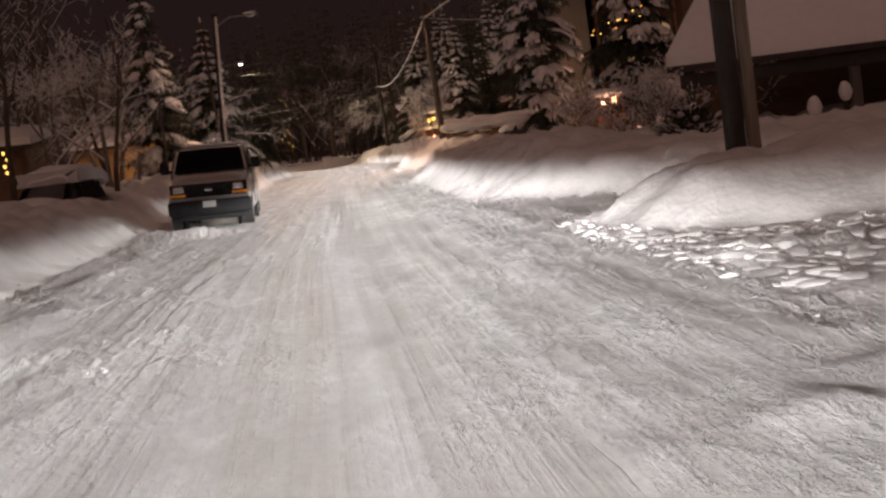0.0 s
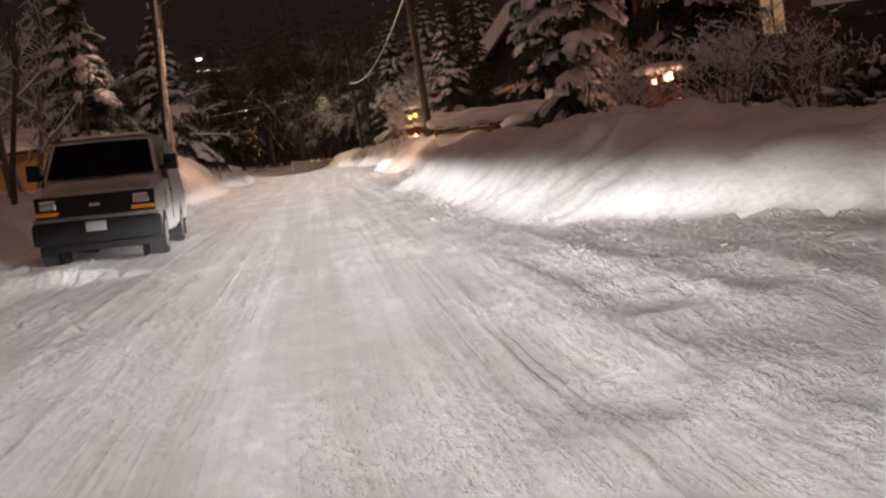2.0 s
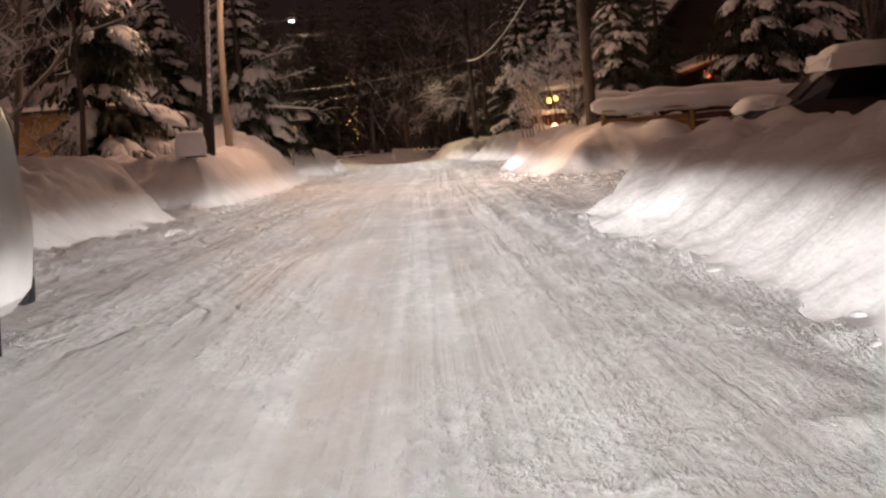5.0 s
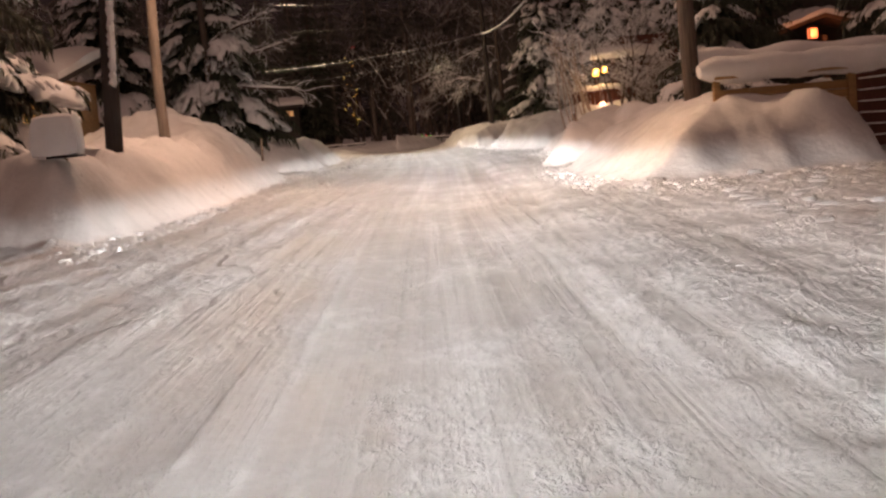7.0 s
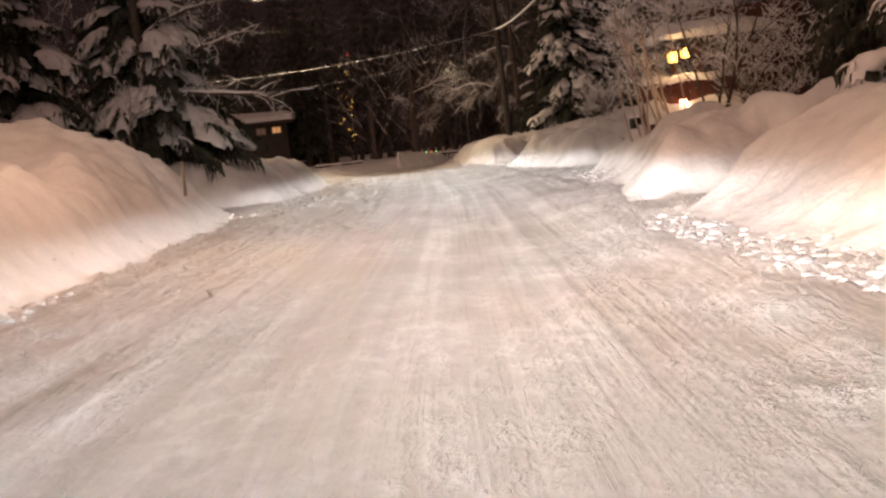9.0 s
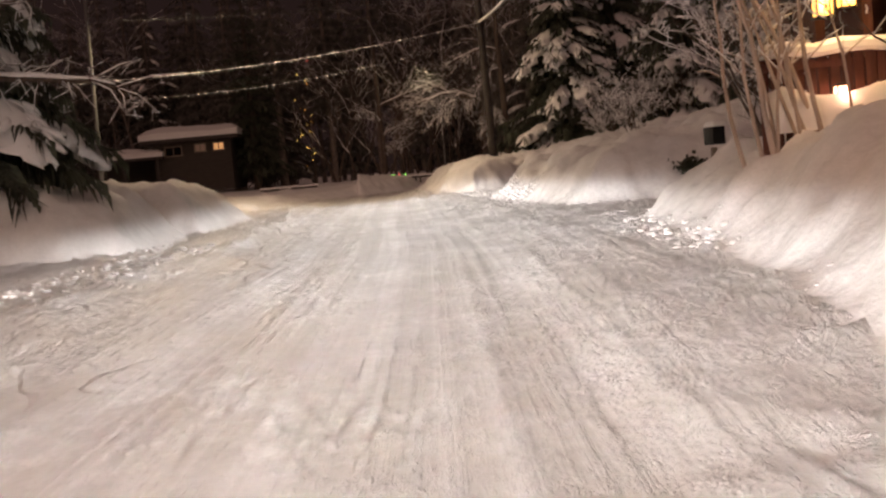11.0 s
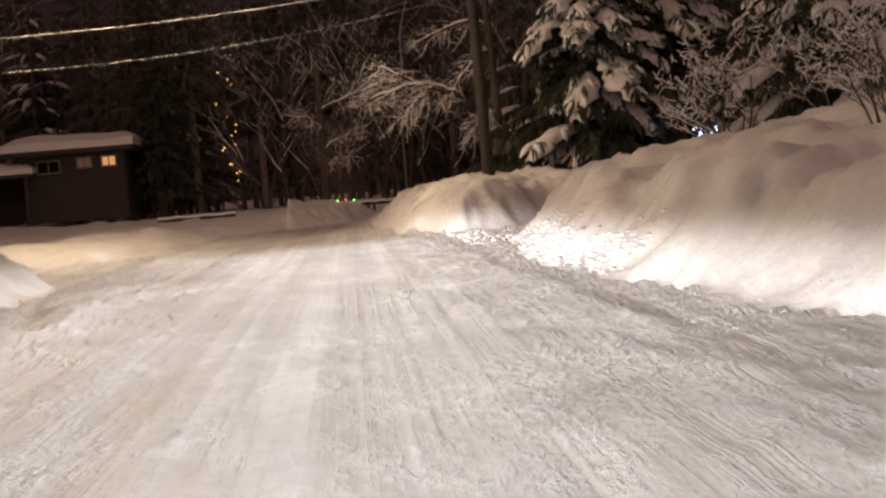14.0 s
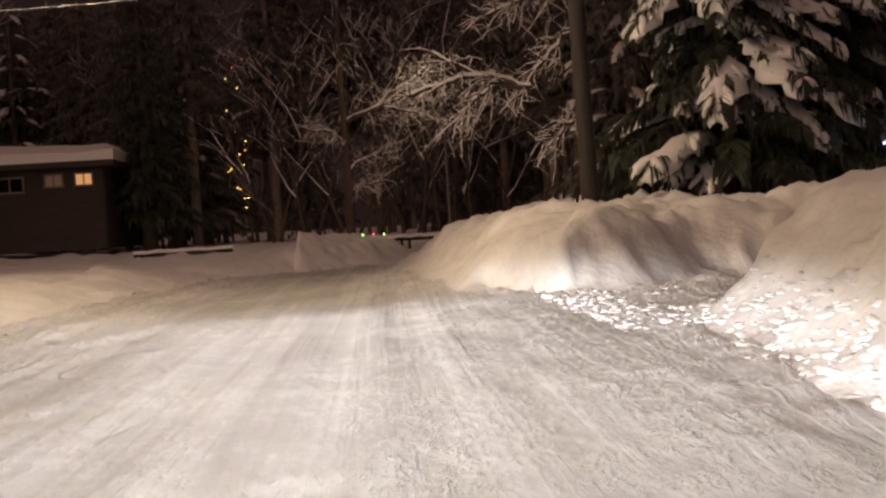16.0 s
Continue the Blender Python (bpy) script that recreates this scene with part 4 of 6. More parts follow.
def build_van(at, turn):
    van = thing("van", at, "white cargo van with a dark grille, parked in the snow", "van")
    van.matrix_world = pose(*at, -0.6, 2.6, turn)
    S = body_section
    body = loft([
        S(0.10, 0.46, 0.98, 0.84, 0.82, 1.10, 0.90), S(0.16, 0.50, 1.00, 0.90, 0.86, 1.14, 0.95), S(0.45, 0.42, 1.02, 0.92, 0.88, 1.19, 0.98), S(1.02, 0.38, 1.06, 0.92, 0.88, 1.285, 0.99),
        S(1.10, 0.38, 1.08, 0.95, 0.91, 1.34), S(1.78, 0.36, 1.12, 0.94, 0.86, 1.93), S(1.95, 0.36, 1.12, 0.935, 0.85, 2.01), S(2.2, 0.36, 1.12, 0.935, 0.845, 2.06),
        S(3.0, 0.36, 1.12, 0.94, 0.85, 2.09), S(4.4, 0.36, 1.12, 0.94, 0.85, 2.09), S(5.40, 0.38, 1.12, 0.93, 0.84, 2.06), S(5.60, 0.42, 1.12, 0.91, 0.81, 2.0), S(5.66, 0.50, 1.10, 0.88, 0.76, 1.88)])
    part("body", cut_arches(body, (0.86, 4.29), 0.45), WHITE_PAINT, van, "white painted body, a little road-grimed")
    glass = Geo().add([(-0.86, 1.09, 1.39), (0.86, 1.09, 1.39), (0.765, 1.73, 1.955), (-0.765, 1.73, 1.955), (0, 1.04, 1.39), (0, 1.69, 1.975)], [(0, 4, 5, 3), (4, 1, 2, 5)])
    part("windshield", glass, BLACK_GLASS, van, "dark windshield")
    for side in (-1, 1):
        part("pillar", Geo().tube([(side * 0.895, 1.13, 1.36), (side * 0.80, 1.76, 1.94)], 0.028, 6), WHITE_PAINT, van)
        door_glass = Geo().add([(side * 0.99, 1.30, 1.26), (side * 0.99, 2.28, 1.26), (side * 0.922, 2.28, 1.84), (side * 0.918, 1.86, 1.84), (side * 0.972, 1.36, 1.42)], [(0, 1, 2, 3, 4)])
        part("door_window", door_glass, BLACK_GLASS, van, "dark front door window")
        seam = Geo().tube([(side * 1.0, 2.38, 0.55), (side * 1.0, 2.38, 1.05), (side * 0.982, 2.38, 1.2), (side * 0.925, 2.38, 1.88)], 0.007, 5)
        part("door_seam", seam, BLACK_PLASTIC, van)
        part("door_seam", Geo().tube([(side * 1.0, 1.20, 0.75), (side * 1.0, 1.20, 1.08)], 0.007, 5), BLACK_PLASTIC, van)
        part("rub_strip", Geo().box((side * 0.998, 2.6, 0.80), (0.018, 2.6, 0.05), 0, 0.006), WHITE_PAINT, van)
        part("door_handle", Geo().box((side * 1.008, 2.2, 1.06), (0.03, 0.16, 0.035), 0, 0.01), BLACK_PLASTIC, van)
        mirror = part("mirror", Geo().box((side * 1.12, 1.42, 1.53), (0.22, 0.12, 0.27), 0, 0.035), BLACK_PLASTIC, van, "large black door mirror")
        part("mirror_arm", Geo().box((side * 0.98, 1.44, 1.45), (0.10, 0.07, 0.07), 0, 0.01), BLACK_PLASTIC, mirror)
        lamp_ = part("headlight", Geo().box((side * 0.71, 0.085, 0.985), (0.26, 0.07, 0.155), 0, 0.03), CHROME, van, "rectangular sealed-beam headlight")
        part("headlight_lens", Geo().box((side * 0.71, 0.045, 0.985), (0.22, 0.02, 0.12), 0, 0.008), CLEAR_LENS, lamp_, "frosted headlight lens")
        part("turn_signal", Geo().box((side * 0.735, 0.07, 0.845), (0.37, 0.07, 0.065), 0, 0.015), AMBER, van, "amber turn signal")
        part("tail_light", Geo().box((side * 0.84, 5.66, 1.05), (0.12, 0.04, 0.5), 0, 0.01), RED_LENS, van, "red tail light")
        part("wiper", Geo().tube([(side * 0.35 - 0.2, 1.10, 1.385), (side * 0.35 + 0.3, 1.18, 1.45)], 0.012, 5), BLACK_PLASTIC, van)
        part("mud_flap", Geo().box((side * 0.90, 4.78, 0.33), (0.22, 0.02, 0.3), 0, 0.005), BLACK_PLASTIC, van)
        for y in (0.86, 4.29):
            wheel(van, side * 0.87, y, side)
            part("wheel_well", Geo().disc((side * 0.64, y, 0.40), "x", 0.46, 0.05, 28), BLACK_PLASTIC, van)
    part("grille_surround", Geo().box((0, 0.105, 0.945), (1.84, 0.07, 0.33), 0, 0.02), BLACK_PLASTIC, van, "black grille surround")
    for k in range(7):
        part("grille_bar", Geo().box((0, 0.068, 0.845 + 0.034 * k), (0.98, 0.03, 0.013), 0, 0.004), BLACK_PLASTIC, van)
    part("badge", Geo().box((0, 0.045, 0.945), (0.17, 0.02, 0.05), 0, 0.012), CHROME, van, "small chrome badge")
    part("bumper_trim", Geo().box((0, 0.06, 0.745), (1.9, 0.10, 0.06), 0, 0.02), GALV, van, "grey strip above the bumper")
    bumper = part("front_bumper", Geo().box((0, 0.10, 0.535), (1.98, 0.26, 0.36), 0, 0.07), BLACK_PLASTIC, van, "black front bumper")
    plate = part("licence_plate", Geo().box((0.0, -0.04, 0.61), (0.31, 0.015, 0.155), 0, 0.004), PLATE_WHITE, bumper, "pale plate with blue bars")
    part("air_dam", Geo().box((0, 0.22, 0.31), (1.70, 0.10, 0.16), 0, 0.03), BLACK_PLASTIC, van, "black plastic air dam")
    part("rear_bumper", Geo().box((0, 5.68, 0.50), (1.94, 0.18, 0.2), 0, 0.04), BLACK_PLASTIC, van)
    part("underbody", Geo().box((0, 2.9, 0.36), (1.3, 4.9, 0.16), 0, 0.03), BLACK_PLASTIC, van)
    part("roof_snow", Geo().box((0, 3.6, 2.07), (1.4, 3.3, 0.05), 0, 0.02), CLEAN_SNOW, van, "thin snow left on the roof")
    return van


build_van((-2.53, 30.25, 0.0), 0.35)


# ---- snow-buried vehicles ----
def snowy_car(name, at, turn, label, tall=1.8, length=4.6, paint=None):
    """A car of rounded form under a thick cap of snow."""
    car = thing(name, at, label, "car", "snowed-in cars", rz=turn)
    k = tall / 1.8
    S = lambda y, low, waist, shoulder, roof_w, top: body_section(y * length / 4.6, low * k, waist * k, shoulder, roof_w, top * k, 0.92)
    body = loft([S(0.05, 0.45, 0.80, 0.74, 0.70, 0.88), S(0.3, 0.35, 0.92, 0.84, 0.80, 1.02), S(1.25, 0.30, 1.0, 0.86, 0.80, 1.14), S(1.95, 0.30, 1.05, 0.78, 0.66, 1.72), S(2.4, 0.30, 1.05, 0.77, 0.66, 1.80), S(4.0, 0.30, 1.05, 0.77, 0.66, 1.78), S(4.5, 0.35, 1.02, 0.74, 0.6, 1.6), S(4.6, 0.5, 0.98, 0.7, 0.55, 1.4)])
    part("body", body, paint or DARK_PAINT, car)
    yk = length / 4.6
    part("windshield", Geo().add([(-0.72, 1.30 * yk, 1.17 * k), (0.72, 1.30 * yk, 1.17 * k), (0.60, 1.93 * yk, 1.68 * k), (-0.60, 1.93 * yk, 1.68 * k)], [(0, 1, 2, 3)]), BLACK_GLASS, car)
    for side in (-1, 1):
        part("side_window", Geo().add([(side * 0.915, 1.75 * yk, 1.12 * k), (side * 0.915, 3.9 * yk, 1.12 * k), (side * 0.79, 3.8 * yk, 1.62 * k), (side * 0.79, 2.15 * yk, 1.62 * k)], [(0, 1, 2, 3)]), BLACK_GLASS, car)
        part("headlight", Geo().blob((side * 0.62, 0.06, 0.82 * k), (0.17, 0.08, 0.10), None, 0.03, 1, 8, 12), CLEAR_LENS, car, "round frosted headlight")
        for y in (0.85, 3.7):
            w = part("wheel", Geo().disc((side * 0.80, y * yk, 0.34), "x", 0.2, 0.2, 20), RIM_STEEL, car)
            part("tyre", Geo().disc((side * 0.80, y * yk, 0.34), "x", 0.34, 0.22, 26, 0.2), RUBBER, w)
    part("grille", Geo().box((0, 0.07, 0.78 * k), (0.85, 0.08, 0.22), 0, 0.03), BLACK_PLASTIC, car)
    part("bumper", Geo().box((0, 0.0, 0.52 * k), (1.78, 0.2, 0.2), 0, 0.05), BLACK_PLASTIC, car)
    cap = loft([S(1.9, 1.70, 1.78, 0.70, 0.60, 1.86), S(2.15, 1.70, 1.82, 0.82, 0.74, 2.16), S(3.0, 1.70, 1.85, 0.86, 0.76, 2.24), S(4.0, 1.68, 1.82, 0.84, 0.74, 2.18), S(4.5, 1.5, 1.7, 0.72, 0.5, 1.9)])
    for i, v in enumerate(cap.v):
        cap.v[i] = (v[0] * 0.93, v[1] + 0.04 * math.sin(5 * v[0] + i), v[2] + 0.03 * math.sin(4 * v[0] + 3 * v[1]))
    part("roof_snow", cap, CLEAN_SNOW, car, "thick cap of snow on the roof")
    hood = Geo().blob((0, 0.72 * yk, 1.05 * k), (0.80, 0.62 * yk, 0.30), None, 0.06, 8, 10, 16)
    part("hood_snow", hood, CLEAN_SNOW, car, "pillow of snow on the bonnet")
    return car


snowy_car("parked_car", (-7.3, 32.6, 0.05), -8, "dark car buried in snow beside the van", 1.65, 4.6)
snowy_car("parked_car", (8.2, 53.7, 0.3), -92, "dark car nosed towards the road under a cap of snow", 1.9, 4.7)
sled = thing("trailer", (-7.2, 30.0, 0.2), "dark low trailer half buried in snow", "trailer", rz=-20)
part("frame", Geo().box((0, 0, 0.35), (0.9, 1.9, 0.14), 0, 0.02), BLACK_PLASTIC, sled)
part("side_panel", Geo().box((0.42, 0, 0.62), (0.06, 1.9, 0.42), 0, 0.02), DARK_PAINT, sled)
part("fender", Geo().tube([(0.55, -0.45, 0.25), (0.58, -0.35, 0.6), (0.58, 0.0, 0.75), (0.58, 0.35, 0.6), (0.55, 0.45, 0.25)], 0.07, 8), BLACK_PLASTIC, sled)
part("snow_load", Geo().blob((-0.05, 0, 0.8), (0.5, 0.95, 0.32), None, 0.1, 6, 10, 16), CLEAN_SNOW, sled, "heap of snow on the trailer")


# ---- mailboxes ----
mailbox = thing("mailbox", (-3.8, 58.2, 1.0), "black mailbox under a tall loaf of snow", "mailbox")
part("post", Geo().box((0, 0.1, -0.2), (0.09, 0.09, 1.1), 0, 0.01), GREY_WOOD, mailbox)
box = Geo().tube([(0, -0.24, 0.46), (0, 0.24, 0.46)], 0.12, 14).box((0, 0, 0.40), (0.24, 0.48, 0.12), 0, 0.01)
part("box", box, BLACK_PLASTIC, mailbox)
part("shelf", Geo().box((0.06, 0, 0.33), (0.46, 0.5, 0.03), 0, 0.005), BLACK_PLASTIC, mailbox)
part("snow_cap", Geo().box((-0.06, 0.02, 0.64), (0.80, 0.66, 0.66), 4, 0.2, 0.86), CLEAN_SNOW, mailbox, "tall rounded cap of snow")
part("flag", Geo().box((0.14, -0.1, 0.52), (0.012, 0.05, 0.13), 0, 0.002), RED_LENS, mailbox)
stub = thing("marker_post", (-4.7, 57.0, 0.05), "short dark post poking out of the snow", "post")
part("stake", Geo().tube([(0, 0, -0.3), (0.05, -0.05, 0.16)], 0.08, 8), BLACK_PLASTIC, stub)
stake = thing("marker_post", (-2.75, 76.5, 1.1), "thin stake on the snow bank", "post")
part("stake", Geo().tube([(0, 0, -0.3), (0.02, 0, 0.35)], 0.035, 8), GREY_WOOD, stake)


# ---- houses ----
def snow_slab(corners, thick, seed, sag=0.06, n=14, m=8):
    """A thick quilt of snow over a roof plane given by its four corners, with rounded, uneven edges."""
    a, b, c, d = (Vector(p) for p in corners)
    r = random.Random(seed)
    ph = [r.uniform(0, 6) for _ in range(4)]
    g = Geo()
    for side in (0, 1):
        for i in range(m + 1):
            for j in range(n + 1):
                u, v = j / n, i / m
                p = a.lerp(b, u).lerp(d.lerp(c, u), v)
                edge = min(1, 7 * min(u, 1 - u), 5 * min(v, 1 - v))
                lift = thick * (0.45 + 0.55 * math.sqrt(max(edge, 0))) + sag * math.sin(7 * u + ph[0]) * math.sin(5 * v + ph[1]) + 0.4 * sag * math.sin(17 * u + ph[2])
                g.v.append((p.x, p.y, p.z + (lift if side else 0.0)))
    k = (m + 1) * (n + 1)
    idx = lambda s, i, j: s * k + i * (n + 1) + j
    for i in range(m):
        for j in range(n):
            g.f.append((idx(1, i, j), idx(1, i, j + 1), idx(1, i + 1, j + 1), idx(1, i + 1, j)))
            g.f.append((idx(0, i, j), idx(0, i + 1, j), idx(0, i + 1, j + 1), idx(0, i, j + 1)))
    for i in range(m):
        g.f.append((idx(0, i, 0), idx(1, i, 0), idx(1, i + 1, 0), idx(0, i + 1, 0)))
        g.f.append((idx(0, i, n), idx(0, i + 1, n), idx(1, i + 1, n), idx(1, i, n)))
    for j in range(n):
        g.f.append((idx(0, 0, j), idx(0, 0, j + 1), idx(1, 0, j + 1), idx(1, 0, j)))
        g.f.append((idx(0, m, j), idx(1, m, j), idx(1, m, j + 1), idx(0, m, j + 1)))
    return g


def plane_slab(corners, thick):
    """A flat board through four corners, with thickness below it."""
    g = Geo()
    top = [Vector(p) for p in corners]
    g.v = [tuple(p) for p in top] + [(p.x, p.y, p.z - thick) for p in top]
    g.f = [(0, 1, 2, 3), (7, 6, 5, 4)] + [(i, (i + 1) % 4, (i + 1) % 4 + 4, i + 4) for i in range(4)]
    return g


def window(parent, c, w, h, face, glass, label):
    """A window set proud of a wall that faces -y ('y'), -x ('x') or +x ('X')."""
    t = 0.06
    along = (lambda u, v, d: (c[0] + u, c[1] - d, c[2] + v)) if face == "y" else (lambda u, v, d: (c[0] - d if face == "x" else c[0] + d, c[1] + u, c[2] + v))
    size = (lambda u, v: (u, t, v)) if face == "y" else (lambda u, v: (t, u, v))
    fr = Geo()
    for u, v, su, sv in ((0, h / 2, w + 0.16, 0.08), (0, -h / 2, w + 0.2, 0.08), (-w / 2 - 0.04, 0, 0.08, h), (w / 2 + 0.04, 0, 0.08, h), (0, 0, 0.05, h)):
        fr.box(along(u, v, 0.02), size(su, sv), 0, 0.008)
    win = part("window", fr, GREY_WOOD, parent, label)
    part("pane", Geo().box(along(0, 0, 0.005), tuple(s if s != t else 0.02 for s in size(w, h))), glass, win)
    return win


def boards(parent, x0, x1, y, z0, z1, step, material, depth=0.03, name="board"):
    """Horizontal boards on a wall that faces -y."""
    n = int((z1 - z0) / step)
    me = Geo().box((0, 0, 0), (x1 - x0, depth, step * 0.93), 0, 0.006).mesh(name, material)
    for k in range(n):
        ob = new(name, me)
        ob.parent = parent
        ob.location = ((x0 + x1) / 2, y, z0 + (k + 0.5) * step)


# steep-roofed house with a carport by the first driveway
house = thing("house", (0, 0, 0), "steep-roofed house with a snow-laden carport", "house")
A_, B_, RISE = Vector((8.2, 27.4, 2.3)), Vector((15.6, 24.4, 2.15)), Vector((3.0, 2.4, 3.4))
roof_corners = (A_, B_, B_ + RISE, A_ + RISE)
part("roof", plane_slab(roof_corners, 0.14), ROOF_EDGE, house)
part("roof_snow", snow_slab(roof_corners, 0.42, 4), CLEAN_SNOW, house, "thick smooth quilt of snow on the roof")
eave = (B_ - A_).normalized()
part("beam", Geo().box((A_ + B_) / 2 + Vector((0.1, 0.25, -0.3)), ((B_ - A_).length - 0.5, 0.2, 0.3), math.degrees(math.atan2(eave.y, eave.x)), 0.02), ROOF_EDGE, house, "dark eave beam")
for u in (0.06, 0.5, 0.94):
    p = A_.lerp(B_, u) + Vector((0.1, 0.3, 0))
    part("post", Geo().box((p.x, p.y, p.z / 2), (0.2, 0.2, p.z), 0, 0.02), GREY_WALL, house, "square carport post")
inner = Vector((1.9, 4.4, 0))
p = (A_ + B_) / 2 + inner
part("back_wall", Geo().box((p.x, p.y, 2.2), ((B_ - A_).length, 0.2, 4.4), math.degrees(math.atan2(eave.y, eave.x))), SIDING, house, "dark boarded back wall")

# a pole with a pale guard plank at the first driveway
guard = thing("utility_pole", (5.3, 15.15, 0.3), "thick dark pole with a pale plank beside it", "pole")
part("pole", Geo().tube([(0, 0, -0.4), (0, 0, 3.0), (0.02, 0, 8.0)], [0.135, 0.13, 0.11], 14), DARK_WOOD, guard)
part("guard_plank", Geo().box((0.25, 0.03, 3.4), (0.16, 0.09, 7.4), 0, 0.012), GREY_WOOD, guard, "pale upright plank")

drum = thing("barrel", (9.5, 22.6, 0.62), "orange barrel with a tall cap of snow", "barrel")
part("drum", Geo().disc((0, 0, 0.12), "z", 0.12, 0.34, 18), mat("orange_plastic", (0.55, 0.22, 0.02), 0.5, vary=0.2, scale=5), drum)
part("snow_cap", Geo().blob((0, 0, 0.42), (0.14, 0.14, 0.22), None, 0.06, 3, 10, 14), CLEAN_SNOW, drum, "tall cap of snow")
urn = thing("garden_post", (10.4, 23.2, 0.7), "short post capped with a ball of snow", "post")
part("stem", Geo().tube([(0, 0, -0.3), (0, 0, 0.45)], 0.05, 8), DARK_WOOD, urn)
part("snow_cap", Geo().blob((0, 0, 0.56), (0.13, 0.13, 0.2), None, 0.06, 3, 8, 12), CLEAN_SNOW, urn)

# dark evergreen shrub before the carport
r = random.Random(77)
yew = thing("evergreen_shrub", (7.7, 24.6, ground_at(7.7, 24.6) - 0.15), "low dark evergreen shrub dusted with snow", "shrub")
leaves, dust = Geo(), Geo()
for k in range(420):
    a, up = r.uniform(0, 6.3), r.uniform(0.05, 1.0)
    c = Vector((math.cos(a), math.sin(a), 0)) * r.uniform(0.2, 0.75) * (1.1 - 0.6 * up) + Vector((0, 0, 0.75 * up))
    d = Vector((math.cos(a), math.sin(a), r.uniform(0.1, 1.0))).normalized() * 0.2
    w = Vector((-math.sin(a), math.cos(a), r.uniform(-0.4, 0.4))) * 0.05
    leaves.add([c, c + d * 0.5 + w, c + d, c + d * 0.5 - w], [(0, 1, 2, 3)])
    if k % 9 == 0:
        dust.blob(c + d * 0.6 + Vector((0, 0, 0.03)), (0.11, 0.07, 0.04), lean_matrix(d.normalized()), 0.2, k, 5, 7)
part("leaves", leaves, NEEDLES, yew, smooth=False, kind="stuff")
part("snow_load", dust, CLEAN_SNOW, yew, "small pads of snow", kind="stuff")

# wooden house with a lit porch behind the spruces
cabin = thing("wooden_house", (0, 0, 0), "brown wooden house with warm lights behind spruces", "house")
part("front_wall", Geo().box((14.2, 46.1, 3.2), (6.4, 0.2, 6.2)), SIDING, cabin)
part("side_wall", Geo().box((11.1, 49.0, 3.2), (0.2, 6.0, 6.2)), SIDING, cabin)
for k in range(9):
    part("batten", Geo().box((11.3 + 0.75 * k, 45.97, 3.3), (0.09, 0.05, 5.6), 0, 0.01), LAMPLIT_WOOD, cabin)
part("roof", plane_slab(((10.3, 45.2, 6.2), (18.2, 45.2, 6.2), (18.2, 52.5, 8.4), (10.3, 52.5, 8.4)), 0.2), ROOF_EDGE, cabin)
part("roof_snow", snow_slab(((10.3, 45.2, 6.2), (18.2, 45.2, 6.2), (18.2, 52.5, 8.4), (10.3, 52.5, 8.4)), 0.5, 8), CLEAN_SNOW, cabin, "thick snow on the roof")
for x in (12.2, 13.7, 15.4):
    window(cabin, (x, 45.95, 3.75), 0.7, 1.8, "y", DIM_WINDOW, "tall window lit from within")
porch = thing("porch", (10.0, 40.3, 0.0), "small lit porch of red boards", "porch")
for dx in (-0.35, 0.0, 0.45):
    part("post", Geo().box((dx, 0.1, 1.0), (0.09, 0.09, 2.1), 0, 0.01), RED_WOOD, porch)
part("rail", Geo().box((0.05, 0.1, 1.35), (0.95, 0.08, 0.1), 0, 0.01), RED_WOOD, porch)
part("roof_snow", Geo().blob((0.05, 0.2, 2.15), (0.7, 0.5, 0.16), None, 0.08, 4, 8, 14), CLEAN_SNOW, porch)


def lantern(at, size, material, power, colour, label):
    """A small glazed lantern that gives light."""
    ob = thing("lantern", at, label, "lantern", "porch lanterns")
    s = size
    part("glass", Geo().box((0, 0, 0), (s, s, s * 1.25), 0, s * 0.12), material, ob, "glowing lantern glass")
    part("cap", Geo().box((0, 0, s * 0.78), (s * 1.35, s * 1.35, s * 0.22), 0, s * 0.05, 0.6), BLACK_PLASTIC, ob)
    part("base", Geo().box((0, 0, -s * 0.74), (s * 1.15, s * 1.15, s * 0.16), 0, s * 0.04), BLACK_PLASTIC, ob)
    for dx in (-0.5, 0.5):
        for dy in (-0.5, 0.5):
            part("bar", Geo().box((dx * s, dy * s, 0), (s * 0.1, s * 0.1, s * 1.3)), BLACK_PLASTIC, ob)
    lamp("lantern_light", "POINT", Matrix.Translation((at[0], at[1] - s * 1.2, at[2])), power, colour, radius=0.08)


PINK_GLASS = mat("pink_lantern_glass", (1.0, 0.45, 0.26), 0.3, glow=9.0)
lantern((10.05, 39.9, 1.92), 0.16, PINK_GLASS, 70, (1.0, 0.50, 0.32), "pinkish porch lantern, lit")
lantern((9.72, 40.0, 1.85), 0.09, PINK_GLASS, 10, (1.0, 0.50, 0.32), "small pinkish porch lantern, lit")

# board fence under a deep roll of snow, with the end of a log-pile roof
fence = thing("board_fence", (0, 0, 0), "brown board fence under a deep roll of snow", "fence")
boards(fence, 7.05, 9.4, 62.0, 0.55, 1.62, 0.16, LAMPLIT_WOOD)
boards(fence, 9.55, 14.0, 62.0, 0.25, 1.72, 0.21, RED_WOOD)
part("post", Geo().box((9.47, 61.98, 0.95), (0.14, 0.14, 1.6), 0, 0.01), LAMPLIT_WOOD, fence, "corner post coloured golden as if lamplit")
part("post", Geo().box((7.0, 62.0, 0.95), (0.12, 0.12, 1.5), 0, 0.01), LAMPLIT_WOOD, fence)
part("cap_rail", Geo().box((10.5, 62.05, 1.72), (7.1, 0.45, 0.05), 0, 0.01), LAMPLIT_WOOD, fence)
